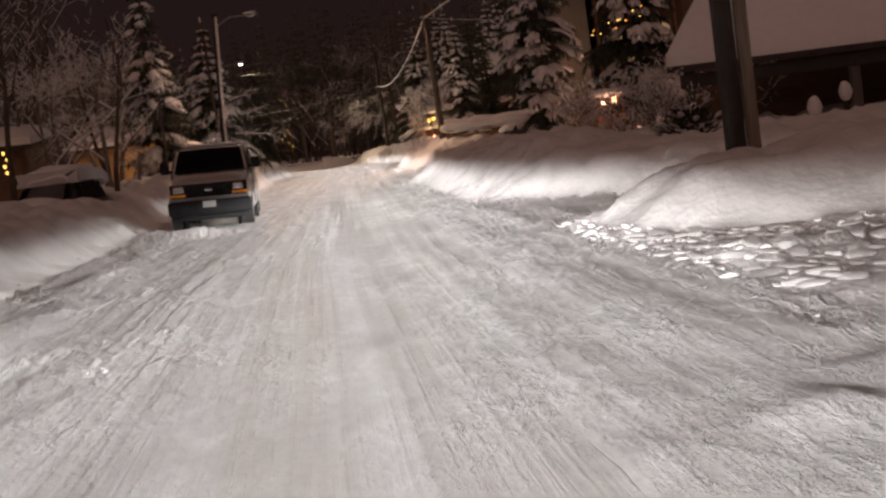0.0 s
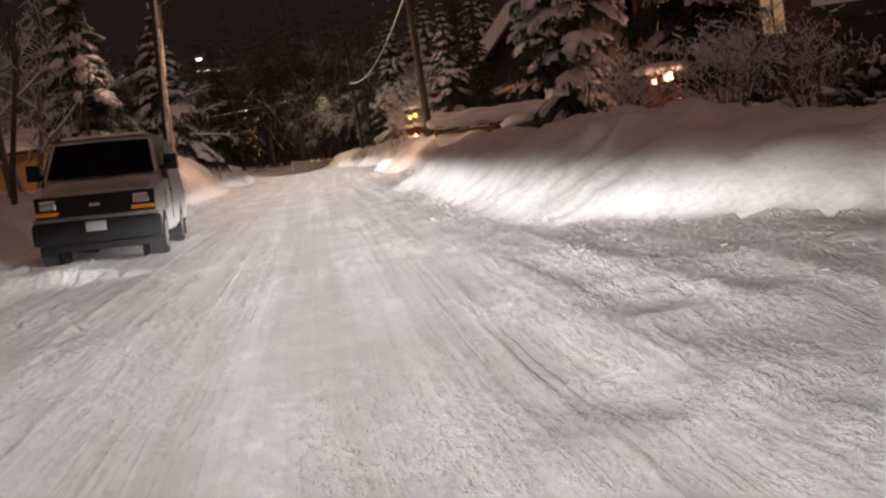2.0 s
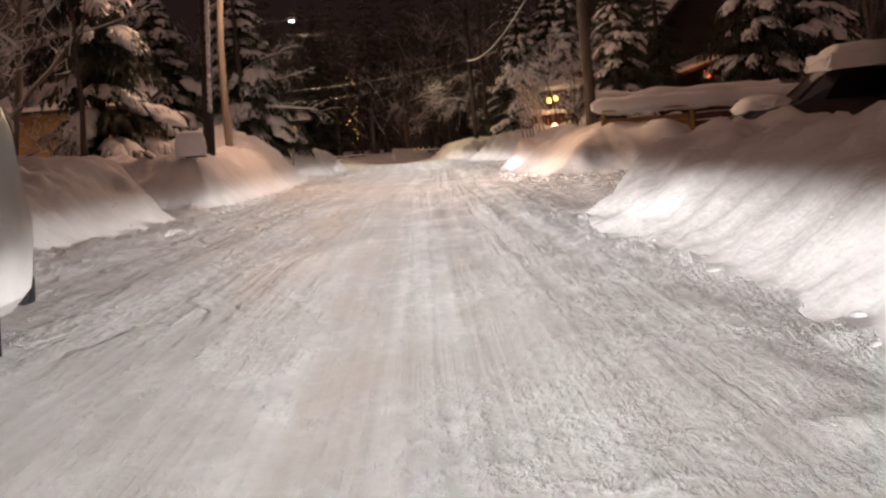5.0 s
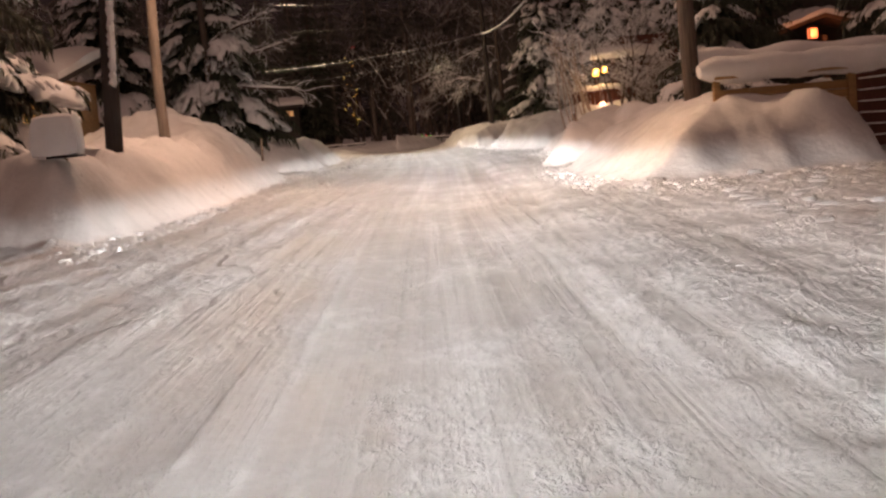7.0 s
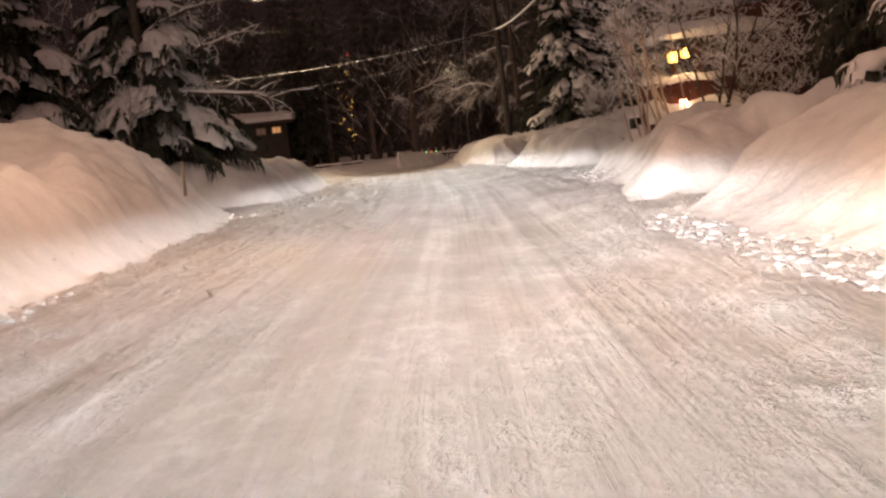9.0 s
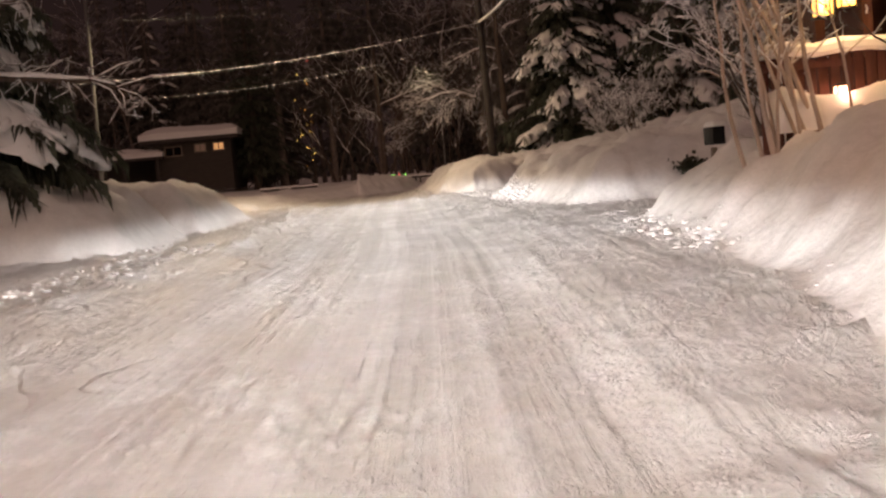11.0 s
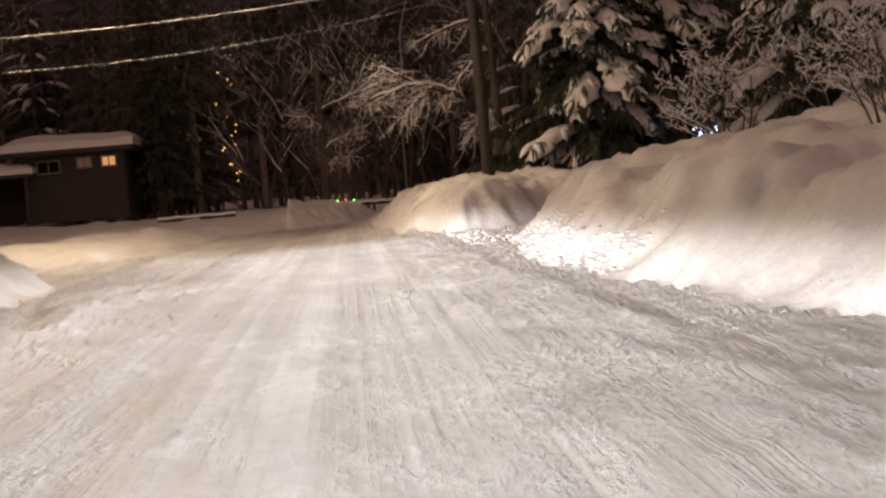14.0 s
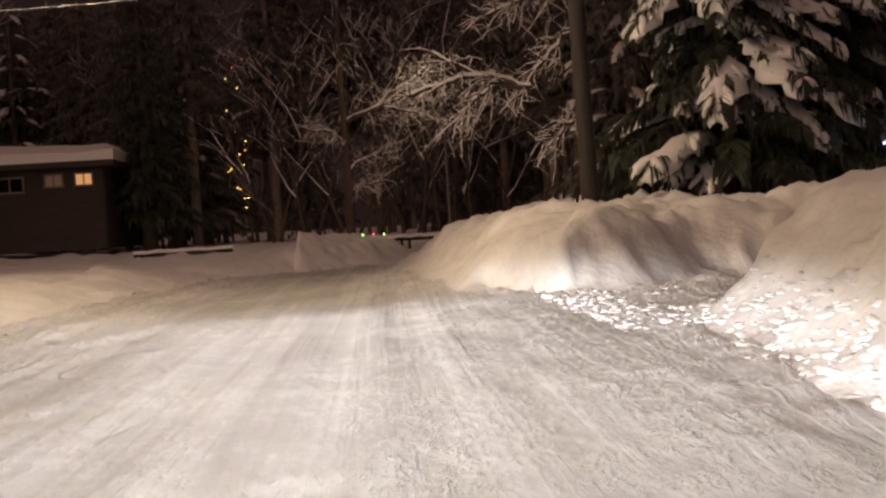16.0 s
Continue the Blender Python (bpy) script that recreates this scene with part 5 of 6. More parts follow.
for k in range(6):
    part("ledge_snow", Geo().tube([(9.6 + 0.5 * j, 61.965, 0.46 + 0.21 * k + 0.01 * math.sin(3 * j + k)) for j in range(9)], 0.016, 5), CLEAN_SNOW, fence, "line of snow on a board edge")
roll = Geo().tube([(6.7 + 0.15 * k, 62.0 + 0.05 * math.sin(0.5 * k), 1.86 + 0.02 * math.sin(0.9 * k)) for k in range(50)], [0.12, 0.2] + [0.245 + 0.012 * math.sin(0.5 * k) + 0.010 * math.sin(2.7 * k) for k in range(46)] + [0.2, 0.12], 16)
part("snow_roll", roll, CLEAN_SNOW, fence, "thick bulging roll of snow on top")
roll2 = Geo().tube([(6.9 + 0.2 * k, 63.6, 2.05 + 0.03 * math.sin(0.7 * k)) for k in range(30)], [0.08] + [0.27 + 0.03 * math.sin(0.9 * k) for k in range(28)] + [0.08], 14)
shed = thing("lean_to", (0, 0, 0), "low lean-to behind the fence under snow", "shed")
part("roof", Geo().box((9.8, 63.6, 1.86), (5.9, 1.0, 0.06), 0, 0.01), ROOF_EDGE, shed)
part("snow_roll", roll2, CLEAN_SNOW, shed)
part("post", Geo().box((7.1, 63.9, 1.3), (0.12, 0.12, 1.1)), POLE_WOOD, shed)
part("post", Geo().box((12.5, 63.9, 1.3), (0.12, 0.12, 1.1)), POLE_WOOD, shed)

# chalet with small gables behind the fence
chalet = thing("chalet", (0, 0, 0), "dark wooden chalet with snowy gables", "house")
part("front_wall", Geo().box((15.2, 78.0, 2.9), (6.0, 0.2, 4.6)), SHADED_WALL, chalet)
part("side_wall", Geo().box((12.2, 81.0, 2.9), (0.2, 6.0, 4.6)), SHADED_WALL, chalet)
part("gable", Geo().add([(12.2, 77.95, 5.1), (18.2, 77.95, 5.1), (15.2, 77.95, 8.4), (12.2, 78.15, 5.1), (18.2, 78.15, 5.1), (15.2, 78.15, 8.4)], [(0, 1, 2), (5, 4, 3), (0, 3, 4, 1), (1, 4, 5, 2), (2, 5, 3, 0)]), SHADED_WALL, chalet)
for a, b in ((11.7, 15.2), (18.7, 15.2)):
    cs = ((a, 77.3, 4.7), (b, 77.3, 8.55), (b, 84.0, 8.55), (a, 84.0, 4.7))
    part("roof", plane_slab(cs, 0.14), ROOF_EDGE, chalet)
    part("roof_snow", snow_slab(cs, 0.4, 9), CLEAN_SNOW, chalet)
part("bargeboard", Geo().tube([(11.7, 77.25, 4.6), (15.2, 77.25, 8.45)], 0.09, 6), ROOF_EDGE, chalet)
for a, b in ((11.7, 14.2), (16.7, 14.2)):
    cs = ((a, 76.3, 2.95), (b, 76.3, 3.7), (b, 78.0, 3.7), (a, 78.0, 2.95))
    part("porch_roof", plane_slab(cs, 0.12), SIDING, chalet)
    part("porch_snow", snow_slab(cs, 0.32, 11), CLEAN_SNOW, chalet)
for x in (12.0, 14.2, 16.4):
    part("post", Geo().box((x, 76.5, 1.9), (0.14, 0.14, 2.3), 0, 0.01), SIDING, chalet)
lantern((13.75, 76.2, 3.12), 0.24, mat("red_lantern_glass", (1.0, 0.20, 0.07), 0.3, glow=1.5), 18, (1.0, 0.36, 0.16), "reddish lantern under the porch gable")

# house with two yellow lanterns and a red fence by the third driveway
red_house = thing("red_house", (0, 0, 0), "red-brown house entrance with snowy ledges", "house")
part("wall", Geo().box((11.4, 84.2, 2.3), (3.6, 0.2, 3.4)), RED_WOOD, red_house)
part("side_wall", Geo().box((9.7, 86.0, 2.3), (0.2, 3.4, 3.4)), RED_WOOD, red_house)
part("canopy", Geo().box((9.4, 83.0, 3.1), (2.6, 2.2, 0.12), 0, 0.02), ROOF_EDGE, red_house)
part("canopy_snow", snow_slab(((8.05, 81.85, 3.16), (10.75, 81.85, 3.16), (10.75, 84.1, 3.18), (8.05, 84.1, 3.18)), 0.42, 21), CLEAN_SNOW, red_house)
part("post", Geo().box((8.25, 82.15, 2.1), (0.13, 0.13, 2.0), 0, 0.01), RED_WOOD, red_house)
part("post", Geo().box((8.85, 82.1, 2.1), (0.13, 0.13, 2.0), 0, 0.01), RED_WOOD, red_house)
part("door", Geo().box((10.6, 84.08, 2.0), (0.9, 0.06, 2.0), 0, 0.01), SIDING, red_house)
lantern((8.17, 81.75, 2.72), 0.2, WARM_GLASS, 22, (1.0, 0.62, 0.26), "yellow lantern on the porch post, lit")
lantern((8.47, 81.75, 2.80), 0.18, WARM_GLASS, 18, (1.0, 0.62, 0.26), "yellow lantern on the porch post, lit")
lantern((8.32, 81.7, 1.62), 0.15, PINK_GLASS, 8, (1.0, 0.5, 0.3), "small pink lantern by the fence")
low_fence = thing("picket_fence", (0, 0, 0), "dark red upright-board fence with snow on its rails", "fence")
for k in range(22):
    part("picket", Geo().box((7.45 + 0.145 * k, 82.0 - 0.02 * k, 1.55), (0.125, 0.03, 1.2), 0, 0.006), RED_WOOD, low_fence)
part("rail", Geo().box((9.0, 81.88, 2.02), (3.3, 0.06, 0.09), -0.8, 0.01), RED_WOOD, low_fence)
part("rail_snow", Geo().tube([(7.4 + 0.33 * k, 81.92 - 0.04 * k, 2.22 + 0.03 * math.sin(2.3 * k)) for k in range(11)], [0.1 + 0.04 * math.sin(3.1 * k) for k in range(11)], 8), CLEAN_SNOW, low_fence, "lumpy snow along the top")
part("snow_drape", snow_slab(((7.4, 81.5, 1.2), (10.6, 81.4, 1.25), (10.6, 81.85, 1.6), (7.4, 81.9, 1.55)), 0.26, 22, 0.14), CLEAN_SNOW, low_fence, "snow piled against the boards")


def alder(at, seed, label):
    """A clump of slanting bare stems lit from behind."""
    r = random.Random(seed)
    ob = thing("alder_clump", at, label, "bare shrub", "bare shrubs at the fence")
    for k in range(4):
        a, t = r.uniform(0, 6.3), r.uniform(0.1, 0.4)
        pts, p = [], Vector((r.uniform(-0.25, 0.25), r.uniform(-0.2, 0.2), -0.4))
        d = Vector((-0.12 + math.cos(a) * t * 0.6, math.sin(a) * t * 0.6, 1)).normalized()
        for i in range(8):
            pts.append(p.copy())
            p = p + d * 0.48
            d = (d + Vector((r.uniform(-0.15, 0.15), r.uniform(-0.12, 0.12), 0.06))).normalized()
        r_ = r.uniform(0.022, 0.045)
        stem = Geo().tube(pts, [r_ * (1 - i / 11) for i in range(8)], 7)
        s = part("stem", stem, ALDER_BARK, ob)
        tw, sn = Geo(), Geo()
        for i in range(3, 8):
            for q in range(2):
                e = pts[i] + Vector((r.uniform(-0.5, 0.5), r.uniform(-0.4, 0.4), r.uniform(0.1, 0.6)))
                tw.tube([pts[i], (pts[i] + e) / 2 + Vector((0, 0, 0.04)), e], [0.009, 0.006, 0.003], 4, False)
                sn.tube([pts[i] + Vector((0, 0, 0.015)), (pts[i] + e) / 2 + Vector((0, 0, 0.06)), e], [0.005, 0.007, 0.003], 4, False)
        part("brushwood", tw, ALDER_BARK, s, smooth=False, kind="stuff")
        part("snow_load", sn, CLEAN_SNOW, s, kind="stuff")
    return ob


FROSTED = bare_tree("frosted_tree", 6.0, 27, "bare tree thick with hoar snow behind the lanterns", 4, 0.5, 0.6, BARK, 4, 0.006)
place(FROSTED, 9.7, 87.2, None, 0, 1.0)
for x, y, turn, size in ((11.4, 88.0, 100, 1.05), (13.2, 86.6, 220, 0.95), (8.7, 85.6, 310, 0.62), (8.5, 79.5, 60, 0.8)):
    again(FROSTED, x, y, None, turn, size)
for k, (x, y) in enumerate(((7.15, 81.3), (7.6, 81.5), (8.05, 81.35))):
    alder((x, y, ground_at(x, y) - 0.05), 60 + k, "clump of slanting bare stems crusted with snow")

# a further street lamp half hidden in the bare trees at the road's end
far_lamp = thing("street_lamp", (7.1, 146.2, 0.3), "slim street lamp among bare trees", "street lamp")
part("pole", Geo().tube([(0, 0, 0), (0, 0, 7.0)], [0.07, 0.045], 10), GALV, far_lamp)
part("arm", Geo().tube([(0, 0, 6.9), (-0.5, -0.7, 7.3), (-1.0, -1.4, 7.45)], 0.025, 8), GALV, far_lamp)
part("lamp_head", Geo().box((-1.1, -1.5, 7.45), (0.30, 0.16, 0.08), 45, 0.03), BLACK_PLASTIC, far_lamp)
lamp("street_lamp_light", "SPOT", look((6.0, 144.6, 7.5), (5.2, 145.6, 5.0)), 70, (1.0, 0.80, 0.50), radius=0.1, cone=170, blend=0.4)

def arching_tree(at, limbs, label, seed):
    """A tree whose long limbs arch over the road under snow: each limb is a start, an end and a rise."""
    r = random.Random(seed)
    ob = thing("arching_tree", at, label, "bare tree", "bare trees by the road")
    o = Vector(at)
    part("trunk", Geo().tube([(0, 0, -0.4), (0.05, 0, 3.0), (-0.05, 0.05, 6.5), (0, 0, 9.5)], [0.2, 0.16, 0.12, 0.05], 10), BARK, ob)
    for a, b, rise in limbs:
        a, b = Vector(a) - o, Vector(b) - o
        pts = [a.lerp(b, i / 8) + Vector((r.uniform(-0.06, 0.06), r.uniform(-0.06, 0.06), rise * math.sin(math.pi * (i / 8) ** 0.7) + r.uniform(-0.05, 0.05))) for i in range(9)]
        size = 0.018 * (b - a).length + 0.03
        limb = part("limb", Geo().tube(pts, [size * (1 - 0.085 * i) for i in range(9)], 8), BARK, ob)
        snow, tw = Geo(), Geo()
        snow.tube([p + Vector((0, 0, size * 0.8)) for p in pts], [size * (0.85 - 0.06 * i) * r.uniform(0.5, 1.3) for i in range(9)], 7)
        for i in range(2, 9):
            for q in range(4):
                way = (b - a).normalized() * r.uniform(0.1, 0.9) + Vector((r.uniform(-0.6, 0.6), r.uniform(-0.6, 0.6), r.uniform(-0.9, 0.5)))
                e = pts[i] + way * r.uniform(0.5, 1.1)
                m = (pts[i] + e) / 2 + Vector((r.uniform(-0.1, 0.1), 0, r.uniform(0.0, 0.14)))
                tw.tube([pts[i], m, e], [0.02, 0.014, 0.006], 4, False)
                snow.tube([pts[i] + Vector((0, 0, 0.025)), m + Vector((0, 0, 0.025)), e], [0.012, 0.016, 0.007], 5, False)
                for w in range(3):
                    f = m.lerp(e, r.random())
                    g = f + Vector((r.uniform(-0.35, 0.35), r.uniform(-0.2, 0.2), r.uniform(-0.4, 0.3)))
                    tw.tube([f, g], [0.008, 0.004], 3, False)
                    snow.tube([f + Vector((0, 0, 0.014)), g + Vector((0, 0, 0.01))], [0.009, 0.006], 4, False)
        part("brushwood", tw, BARK, limb, smooth=False, kind="stuff")
        part("snow_load", snow, CLEAN_SNOW, limb, "snow lying along the limb", kind="stuff")
    return ob


arching_tree((9.25, 128.8, 1.0), [((9.25, 128.8, 5.7), (7.7, 128.2, 4.35), 0.3), ((7.8, 128.2, 4.4), (5.5, 127.8, 5.3), -0.15), ((7.7, 128.2, 4.35), (4.9, 127.6, 4.3), 0.4), ((7.2, 128.1, 4.6), (6.0, 127.6, 3.6), 0.2), ((9.25, 128.8, 6.6), (6.9, 129.0, 6.3), 0.35), ((9.25, 128.8, 3.4), (8.2, 127.6, 2.9), 0.3)], "dark tree with long limbs arching under snow", 5)
arching_tree((3.2, 146.0, 0.3), [((3.2, 146.0, 5.3), (6.9, 145.2, 6.5), 0.05), ((4.2, 145.8, 5.6), (6.6, 145.3, 5.2), 0.25), ((5.0, 145.6, 5.9), (6.2, 145.1, 6.9), 0.05), ((3.2, 146.0, 4.4), (2.0, 145.4, 5.0), 0.3), ((3.2, 146.0, 3.2), (4.9, 145.5, 4.0), 0.3), ((3.2, 146.0, 2.2), (4.4, 145.6, 2.9), 0.3)], "leafless tree whose snowy limbs catch a lamp", 6)
arching_tree((-6.2, 91.6, ground_at(-6.2, 91.6)), [((-6.2, 91.6, 3.4), (-2.3, 91.4, 3.3), 0.35), ((-6.2, 91.6, 4.2), (-3.0, 90.9, 5.3), 0.2), ((-6.2, 91.6, 5.4), (-3.6, 91.9, 6.6), 0.2)], "leafless tree with snowy limbs beside a spruce", 8)

# low dark hedge breaking through the fourth bank
for k in range(9):
    x, y = 9.2 + 0.17 * (k % 5) + 0.06 * math.sin(3 * k), 93.1 + 0.12 * (k // 5)
    hedge = thing("hedge_plant", (x, y, ground_at(x, y) - 0.1), "dark leafy hedge plant breaking through the snow", "hedge", "hedge in the bank")
    r = random.Random(k)
    leaves = Geo()
    for q in range(130):
        c = Vector((r.gauss(0, 0.12), r.gauss(0, 0.08), 0.15 + r.gauss(0, 0.08)))
        u, v = Vector((r.uniform(-1, 1), r.uniform(-1, 1), r.uniform(-0.6, 0.6))) * 0.07, Vector((r.uniform(-1, 1), r.uniform(-1, 1), r.uniform(-1, 1))) * 0.05
        leaves.add([c - u, c + v, c + u, c - v], [(0, 1, 2, 3)])
    part("leaves", leaves, NEEDLES, hedge, smooth=False, kind="stuff")
box_ = thing("mailbox", (8.17, 87.0, ground_at(8.17, 87.0) - 0.1), "black mailbox on a post with snow heaped on it", "mailbox")
top_ = 1.14 - (ground_at(8.17, 87.0) - 0.1)
part("post", Geo().box((0, 0.08, top_ / 2 - 0.1), (0.09, 0.09, top_ + 0.1), 0, 0.01), GREY_WOOD, box_)
part("case", Geo().box((0, 0, top_ + 0.14), (0.21, 0.42, 0.30), 8, 0.02), BLACK_PLASTIC, box_)
part("door", Geo().box((0.0, -0.22, top_ + 0.14), (0.18, 0.02, 0.26), 8, 0.008), BLACK_PLASTIC, box_)
part("snow_cap", Geo().box((0.02, 0, top_ + 0.33), (0.27, 0.46, 0.10), 8, 0.045, 0.8), CLEAN_SNOW, box_, "rounded cap of snow")

# flat-roofed cabin beyond the open corner
flat = thing("flat_house", (0, 0, 0), "low dark house with a thick flat snowy roof", "house")
part("front_wall", Geo().box((-9.2, 149.0, 2.7), (5.0, 0.2, 3.4)), SHADED_WALL, flat)
part("side_wall", Geo().box((-6.75, 153.0, 2.7), (0.2, 8.0, 3.4)), SHADED_WALL, flat)
part("carport_wall", Geo().box((-14.0, 153.0, 2.3), (5.0, 0.2, 2.6)), SHADED_WALL, flat)
part("roof", Geo().box((-9.3, 152.7, 4.45), (6.4, 9.0, 0.22), 0, 0.02), ROOF_EDGE, flat)
cs = ((-12.5, 148.2, 4.56), (-6.1, 148.2, 4.56), (-6.1, 157.2, 4.56), (-12.5, 157.2, 4.56))
part("roof_snow", snow_slab(cs, 0.85, 12), CLEAN_SNOW, flat, "thick slab of snow on the flat roof")
cs = ((-16.5, 148.0, 3.5), (-11.0, 148.0, 3.5), (-11.0, 153.0, 3.6), (-16.5, 153.0, 3.6))
part("carport_roof", plane_slab(cs, 0.16), ROOF_EDGE, flat)
part("carport_snow", snow_slab(cs, 0.6, 13), CLEAN_SNOW, flat)
for x in (-16.2, -13.6, -11.4):
    part("post", Geo().box((x, 148.3, 2.1), (0.16, 0.16, 2.6), 0, 0.01), ROOF_EDGE, flat)
window(flat, (-7.45, 148.88, 3.85), 0.62, 0.5, "y", WARM_WINDOW, "small window glowing warmly")
window(flat, (-8.65, 148.88, 3.85), 0.62, 0.5, "y", CURTAIN_WINDOW, "dim curtained window")
window(flat, (-10.4, 148.88, 3.75), 1.0, 0.6, "y", BLACK_GLASS, "dark wide window")

# house with a lit window among the firs, left of the poles
left_house = thing("timber_house", (0, 0, 0), "orange-lit timber house among the trees", "house")
part("front_wall", Geo().box((-11.2, 76.0, 2.3), (5.2, 0.2, 2.8)), LAMPLIT_WOOD, left_house)
part("side_wall", Geo().box((-8.5, 78.5, 2.3), (0.2, 5.0, 2.8)), LAMPLIT_WOOD, left_house)
cs = ((-14.2, 75.3, 3.6), (-8.1, 75.3, 3.6), (-8.1, 81, 4.6), (-14.2, 81, 4.6))
part("roof", plane_slab(cs, 0.16), ROOF_EDGE, left_house)
part("roof_snow", snow_slab(cs, 0.5, 14), CLEAN_SNOW, left_house)
window(left_house, (-9.1, 75.88, 2.35), 0.6, 0.5, "y", WARM_GLASS, "bright lit window")
lamp("window_light", "POINT", Matrix.Translation((-9.3, 75.2, 2.5)), 40, (1.0, 0.6, 0.3), radius=0.2)

# small dark shed by the buried car
hut = thing("shed", (0, 0, 0), "small dark shed with a rounded snowy roof", "shed")
part("front_wall", Geo().box((-11.5, 44.0, 2.1), (3.6, 0.2, 2.8)), SIDING, hut)
part("side_wall", Geo().box((-9.65, 45.6, 2.1), (0.2, 3.2, 2.8)), SIDING, hut)
cs = ((-13.8, 43.4, 3.25), (-9.2, 43.4, 3.1), (-9.2, 47.2, 3.4), (-13.8, 47.2, 3.5))
part("roof", plane_slab(cs, 0.14), ROOF_EDGE, hut)
part("roof_snow", snow_slab(cs, 0.55, 15), CLEAN_SNOW, hut)


# ---- festive lights ----
def light_string(label, points, bulb, group="festive lights"):
    """Small glowing bulbs on a thin cable; points: place and material."""
    ob = thing("light_string", points[0][0], label, "fairy lights", group)
    o = Vector(points[0][0])
    part("cable", Geo().tube([Vector(p) - o for p, _ in points], 0.008, 4, False), CABLE, ob)
    for p, m in points:
        part("bulb", Geo().blob(Vector(p) - o, (bulb, bulb, bulb * 1.3), None, 0.0, 1, 4, 6), m, ob)


r = random.Random(3)
tall_string = [((-2.2 + 0.45 * math.sin(0.7 * k) + r.uniform(-0.4, 0.4), 160.0 + r.uniform(-0.3, 0.3), 2.2 + 0.29 * k + r.uniform(-0.2, 0.2)), r.choice((GOLD_BULB, GOLD_BULB, GOLD_BULB, GOLD_BULB, AMBER_BULB))) for k in range(24)] + [((-2.2, 160.0, 9.5), RED_BULB), ((-1.7, 160.1, 9.9), RED_BULB)]
light_string("string of golden and red bulbs hung down a tall tree", tall_string, 0.034)
light_string("golden bulbs in a spruce top", [((9.4 + 0.17 * k + 0.09 * math.sin(5 * k), 39.0 + 0.1 * math.sin(k), 4.0 + 0.06 * k + 0.14 * math.sin(2.6 * k)), (GOLD_BULB, AMBER_BULB)[k % 3 == 1]) for k in range(11)], 0.022)
light_string("cold white bulbs wound through the branches behind", [((14.85 + r.uniform(-0.35, 0.3), 122.7 + r.uniform(-0.3, 0.3), 2.12 + r.uniform(-0.3, 0.25)), BLUE_LIGHT) for k in range(40)], 0.028)
light_string("golden bulbs on a far garden fence", [((-9.9 + 0.06 * math.sin(4 * k), 42.5, 2.2 + 0.22 * k), GOLD_BULB) for k in range(4)], 0.05)
light_string("green and red bulbs low among the trees", [((3.6 + 0.35 * k, 139.0, 0.95 + 0.06 * math.sin(3 * k)), (GREEN_BULB, RED_BULB, GREEN_BULB)[k % 3]) for k in range(3)], 0.035)

# far rail and fallen trunks at the wood's edge
for k, (x, y, w) in enumerate(((-2.6, 141.0, 3.4), (3.9, 142.0, 2.6), (6.0, 141.5, 1.8))):
    rail = thing("low_rail", (x, y, 0.55), "low dark rail topped with snow", "rail", "rails at the wood's edge")
    part("beam", Geo().box((0, 0, 0.15), (w, 0.1, 0.12), 0, 0.01), DARK_WOOD, rail)
    part("snow_ridge", Geo().tube([(w * (i / 8 - 0.5), 0, 0.25 + 0.02 * math.sin(4 * i)) for i in range(9)], 0.07, 6), CLEAN_SNOW, rail)
    for dx in (-0.42, 0.42):
        part("post", Geo().box((w * dx, 0, 0.0), (0.1, 0.1, 0.4)), DARK_WOOD, rail)


# ---- loose snow ----
def clod_mesh(seed):
    return Geo().blob((0, 0, 0), (1, 0.8, 0.36), None, 0.22, seed, 6, 9).mesh("clod", CLOD_SNOW, "all")


clods = [clod_mesh(s) for s in range(6)]
r = random.Random(9)


def clod_spots(count, seed, loose=0.45):
    """Places at the road's shoulders and in the driveway mouths where broken snow lies."""
    r, out = random.Random(seed), []
    while len(out) < count:
        y = r.uniform(3, 122)
        if r.random() < loose:
            side, xs, near, far = DRIVES[r.randrange(len(DRIVES))]
            u = r.uniform(xs[0], xs[0] + 5)
            y = r.uniform(float(np.interp(u, xs, near)), float(np.interp(u, xs, far)))
            x = side * u
        else:
            e = edge_right(y) if r.random() < 0.62 else edge_left(y)
            x = float(e) + r.gauss(0, 0.28)
        out.append((x, y))
    return out


for x, y in clod_spots(9, 31, 0.0):
    s = r.uniform(0.03, 0.075)
    ob = tagged(new("snow_clod", r.choice(clods)), "broken clod of ploughed snow", "snow clod", "loose snow clods")
    ob.matrix_world = pose(x, y, ground_at(x, y) - s * 0.08, r.uniform(-20, 20), r.uniform(-20, 20), r.uniform(0, 360)) @ Matrix.Scale(s, 4)
crumbs = Geo()
spots = np.array(clod_spots(1500, 32, 0.3))
level = height(spots[:, 0], spots[:, 1])[0]
for (x, y), z in zip(spots, level):
    s = r.uniform(0.010, 0.028)
    crumbs.blob((x, y, z + s * 0.05), (s * r.uniform(0.8, 1.3), s, s * 0.45), None, 0.25, r.randrange(9999), 3, 5)
tagged(new("snow_crumbs", crumbs.mesh("crumbs", CLOD_SNOW)), "crumbs of snow along the road's edges", "snow", kind="stuff")

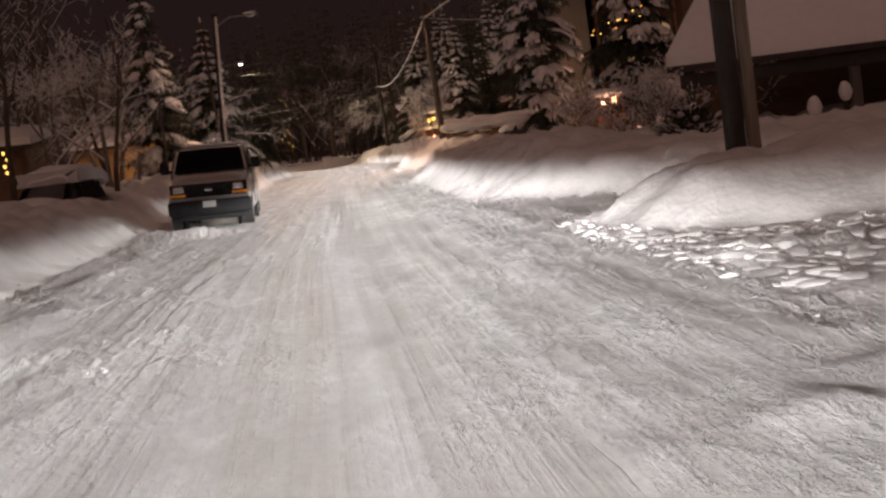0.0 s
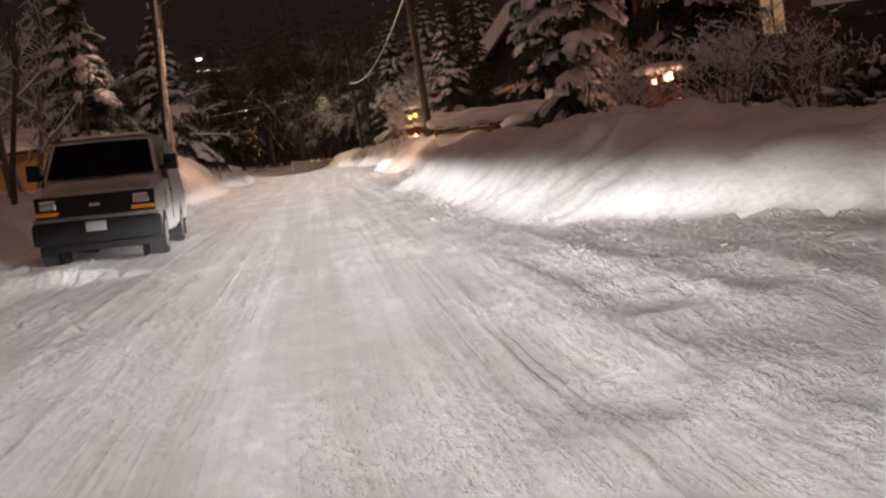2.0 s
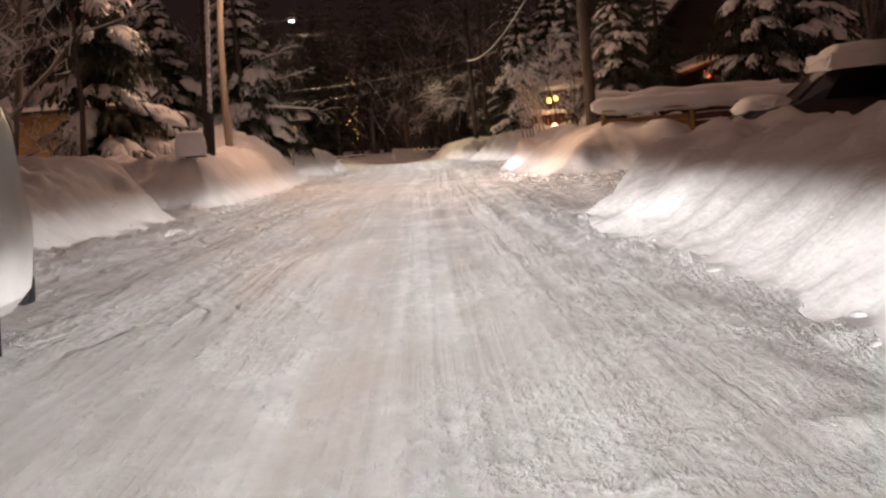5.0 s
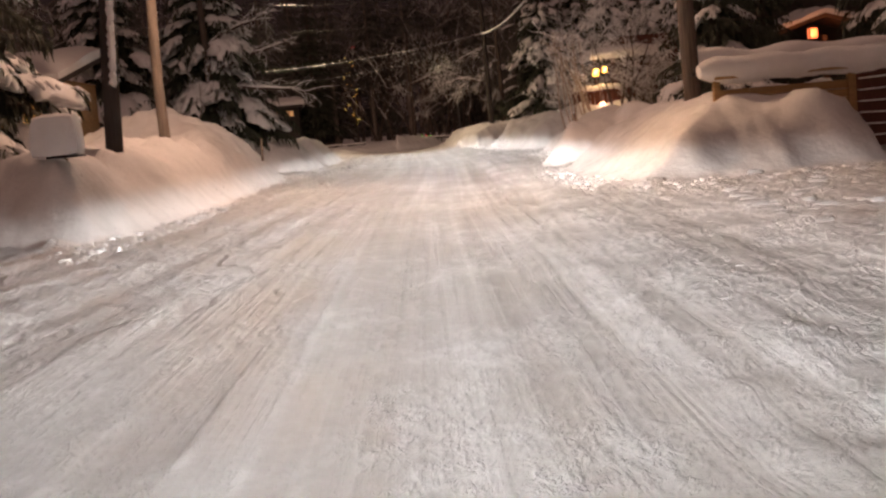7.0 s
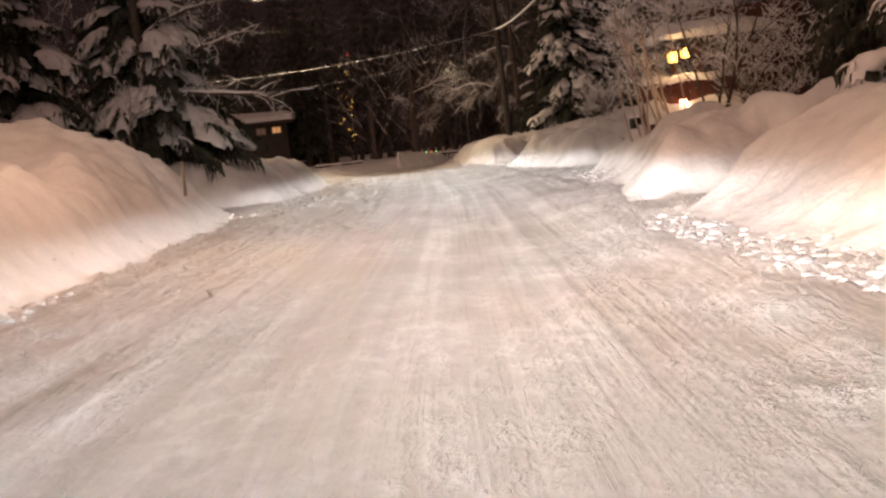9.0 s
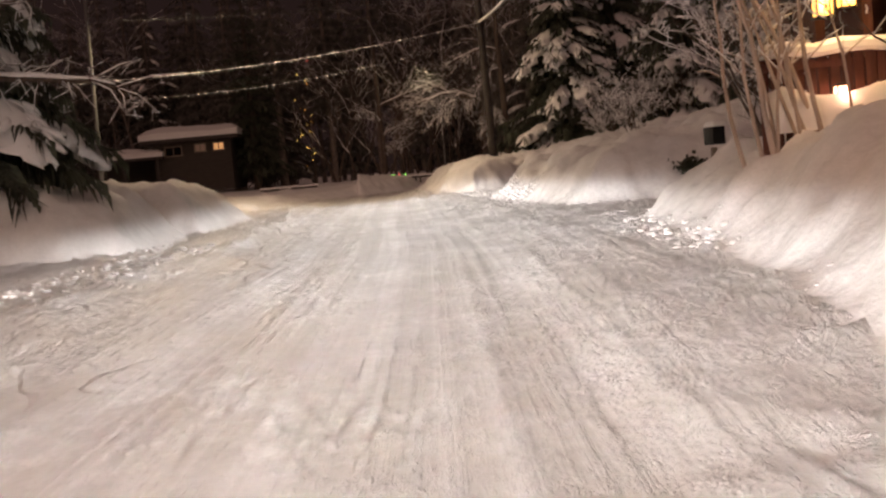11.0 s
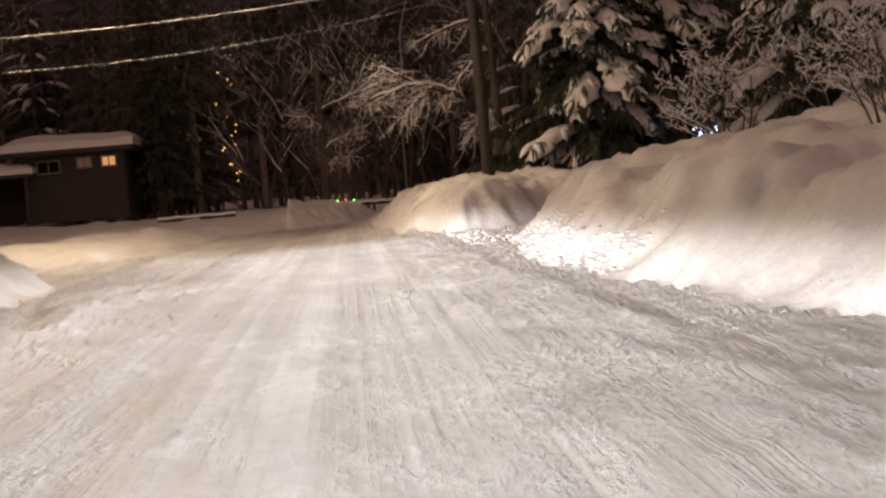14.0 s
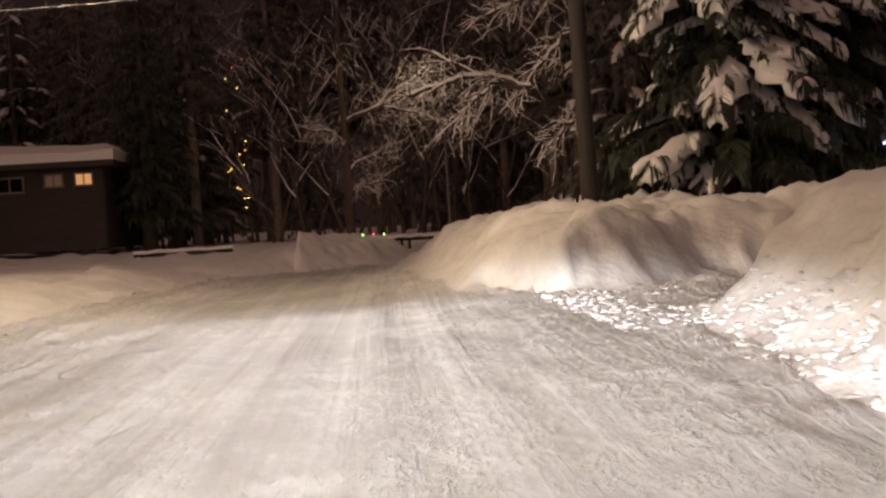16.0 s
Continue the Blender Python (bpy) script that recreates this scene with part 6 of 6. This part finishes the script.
# broken crust: flat angular plates packed close, in the driveway mouths and along the ploughed edge
def plate_mesh(seed):
    r = random.Random(seed)
    n, long = r.choice((5, 6, 7)), r.uniform(1.0, 1.7)
    rim = [(math.cos(6.283 * k / n + r.uniform(-0.25, 0.25)) * r.uniform(0.7, 1.1) * long, math.sin(6.283 * k / n + r.uniform(-0.25, 0.25)) * r.uniform(0.7, 1.1)) for k in range(n)]
    g = Geo()
    rings = ((1.12, -0.4), (1.06, 0.04), (0.92, 0.15), (0.66, 0.2))
    g.add([Vector((x * q, y * q, z + r.uniform(-0.03, 0.03))) for q, z in rings for x, y in rim] + [Vector((0, 0, 0.22))],
          [(a * n + k, a * n + (k + 1) % n, a * n + n + (k + 1) % n, a * n + n + k) for a in range(3) for k in range(n)] + [(3 * n + k, 3 * n + (k + 1) % n, 4 * n) for k in range(n)])
    return g.mesh("snow_chunk", CLOD_SNOW, "all")


chunks = [plate_mesh(100 + s) for s in range(12)]


def broken_crust(holder, spots, low, high, seed, kinds=None, reach=0.2):
    """Chunks of snow of half-length low to high at the spots, as parts of a driveway or the road."""
    r = random.Random(seed)
    for x, y in spots:
        s = r.uniform(low, high)
        if height(np.array([x]), np.array([y]))[1][0] > reach:
            continue
        ob = new("snow_chunk", r.choice(kinds or chunks))
        ob.parent = DRIVEWAYS[holder]
        ob.matrix_world = pose(x, y, ground_at(x, y) - s * 0.1, r.uniform(-11, 11), r.uniform(-11, 11), r.uniform(0, 360)) @ Matrix.Scale(s, 4)


def field(x0, x1, y0, y1, step, keep, seed, slant=0.0):
    """Jittered spots over a patch of ground, kept with the chance keep."""
    r = random.Random(seed)
    out = []
    for i in range(int((x1 - x0) / step)):
        for j in range(int((y1 - y0) / step)):
            if r.random() < keep:
                y = y0 + (j + r.uniform(0.15, 0.85)) * step
                out.append((x0 + (i + r.uniform(0.15, 0.85)) * step + slant * (y - y0), y))
    return out


broken_crust(0, field(3.1, 8.4, 7.9, 13.1, 0.27, 0.86, 1), 0.08, 0.155, 1)
broken_crust(2, field(4.9, 9.0, 48.5, 59.5, 0.34, 0.78, 2), 0.07, 0.145, 2)
broken_crust(4, field(6.3, 8.4, 85.4, 89.0, 0.30, 0.6, 3), 0.05, 0.11, 3)
broken_crust(5, field(5.9, 8.2, 109.6, 114.8, 0.28, 0.55, 4), 0.04, 0.09, 4)
rubble = [Geo().blob((0, 0, 0), (1, 0.75 + 0.04 * k, 0.38 + 0.05 * (k % 4)), None, 0.26, 300 + k, 6, 9).mesh("snow_chunk", CLOD_SNOW, "all") for k in range(7)]
broken_crust("road", field(5.5, 7.3, 79.3, 86.0, 0.30, 0.4, 5, 0.04), 0.03, 0.085, 5, rubble, 0.35)
broken_crust("road", field(6.2, 7.4, 99.6, 109.0, 0.34, 0.3, 6), 0.03, 0.07, 6, rubble, 1.1)
broken_crust("road", field(-2.5, -1.0, 80.5, 91.5, 0.22, 0.42, 7, 0.06), 0.03, 0.11, 7, rubble, 0.25)
broken_crust("road", field(-3.4, -2.3, 55.5, 66.0, 0.24, 0.4, 8, 0.03), 0.03, 0.10, 8, rubble, 0.1)
broken_crust("road", field(3.0, 4.2, 26.0, 40.0, 0.25, 0.28, 9), 0.02, 0.06, 9, rubble, 0.12)
broken_crust("road", field(4.0, 5.2, 60.0, 67.0, 0.22, 0.35, 10), 0.03, 0.08, 10, rubble, 0.15)

# fine rubble that the plough has pushed against the toe of the banks
_r = random.Random(44)
fines = Geo()
for x0, x1, y0, y1, step, lo, hi in ((5.4, 8.0, 99.6, 109.8, 0.11, 0.0, 0.85), (5.4, 7.4, 79.3, 86.5, 0.125, -0.35, 0.25), (2.9, 3.9, 13.0, 15.4, 0.12, -0.4, 0.3), (-3.4, -2.2, 53.5, 66.0, 0.16, -0.45, 0.1), (-2.6, -1.2, 80.5, 92.0, 0.15, -0.4, 0.3), (4.2, 5.4, 59.5, 67.0, 0.15, -0.4, 0.2), (5.8, 8.3, 109.4, 115.2, 0.15, -1.3, 0.2), (4.6, 9.0, 48.0, 59.8, 0.20, -1.4, 0.2), (3.0, 8.4, 8.2, 13.3, 0.17, -1.4, 0.1)):
    patch = np.array(field(x0, x1, y0, y1, step, 0.8, int(10 * y0)))
    tall, away = height(patch[:, 0], patch[:, 1])[:2]
    for (x, y), z, a in zip(patch, tall, away):
        if lo < a < hi and _r.random() < 1.15 - 1.3 * abs(a - (lo + hi) / 2):
            q = _r.uniform(0.025, 0.07)
            fines.blob((x, y, z - 0.12 * q), (q * _r.uniform(0.9, 1.4), q, q * _r.uniform(0.4, 0.6)), Matrix.Rotation(_r.uniform(0, 6.3), 3, "Z"), 0.28, _r.randrange(9999), 4, 7)
tagged(new("snow_rubble", fines.mesh("rubble", BANK_SNOW, "all")), "crumbled snow ploughed against the banks", "snow", kind="stuff")
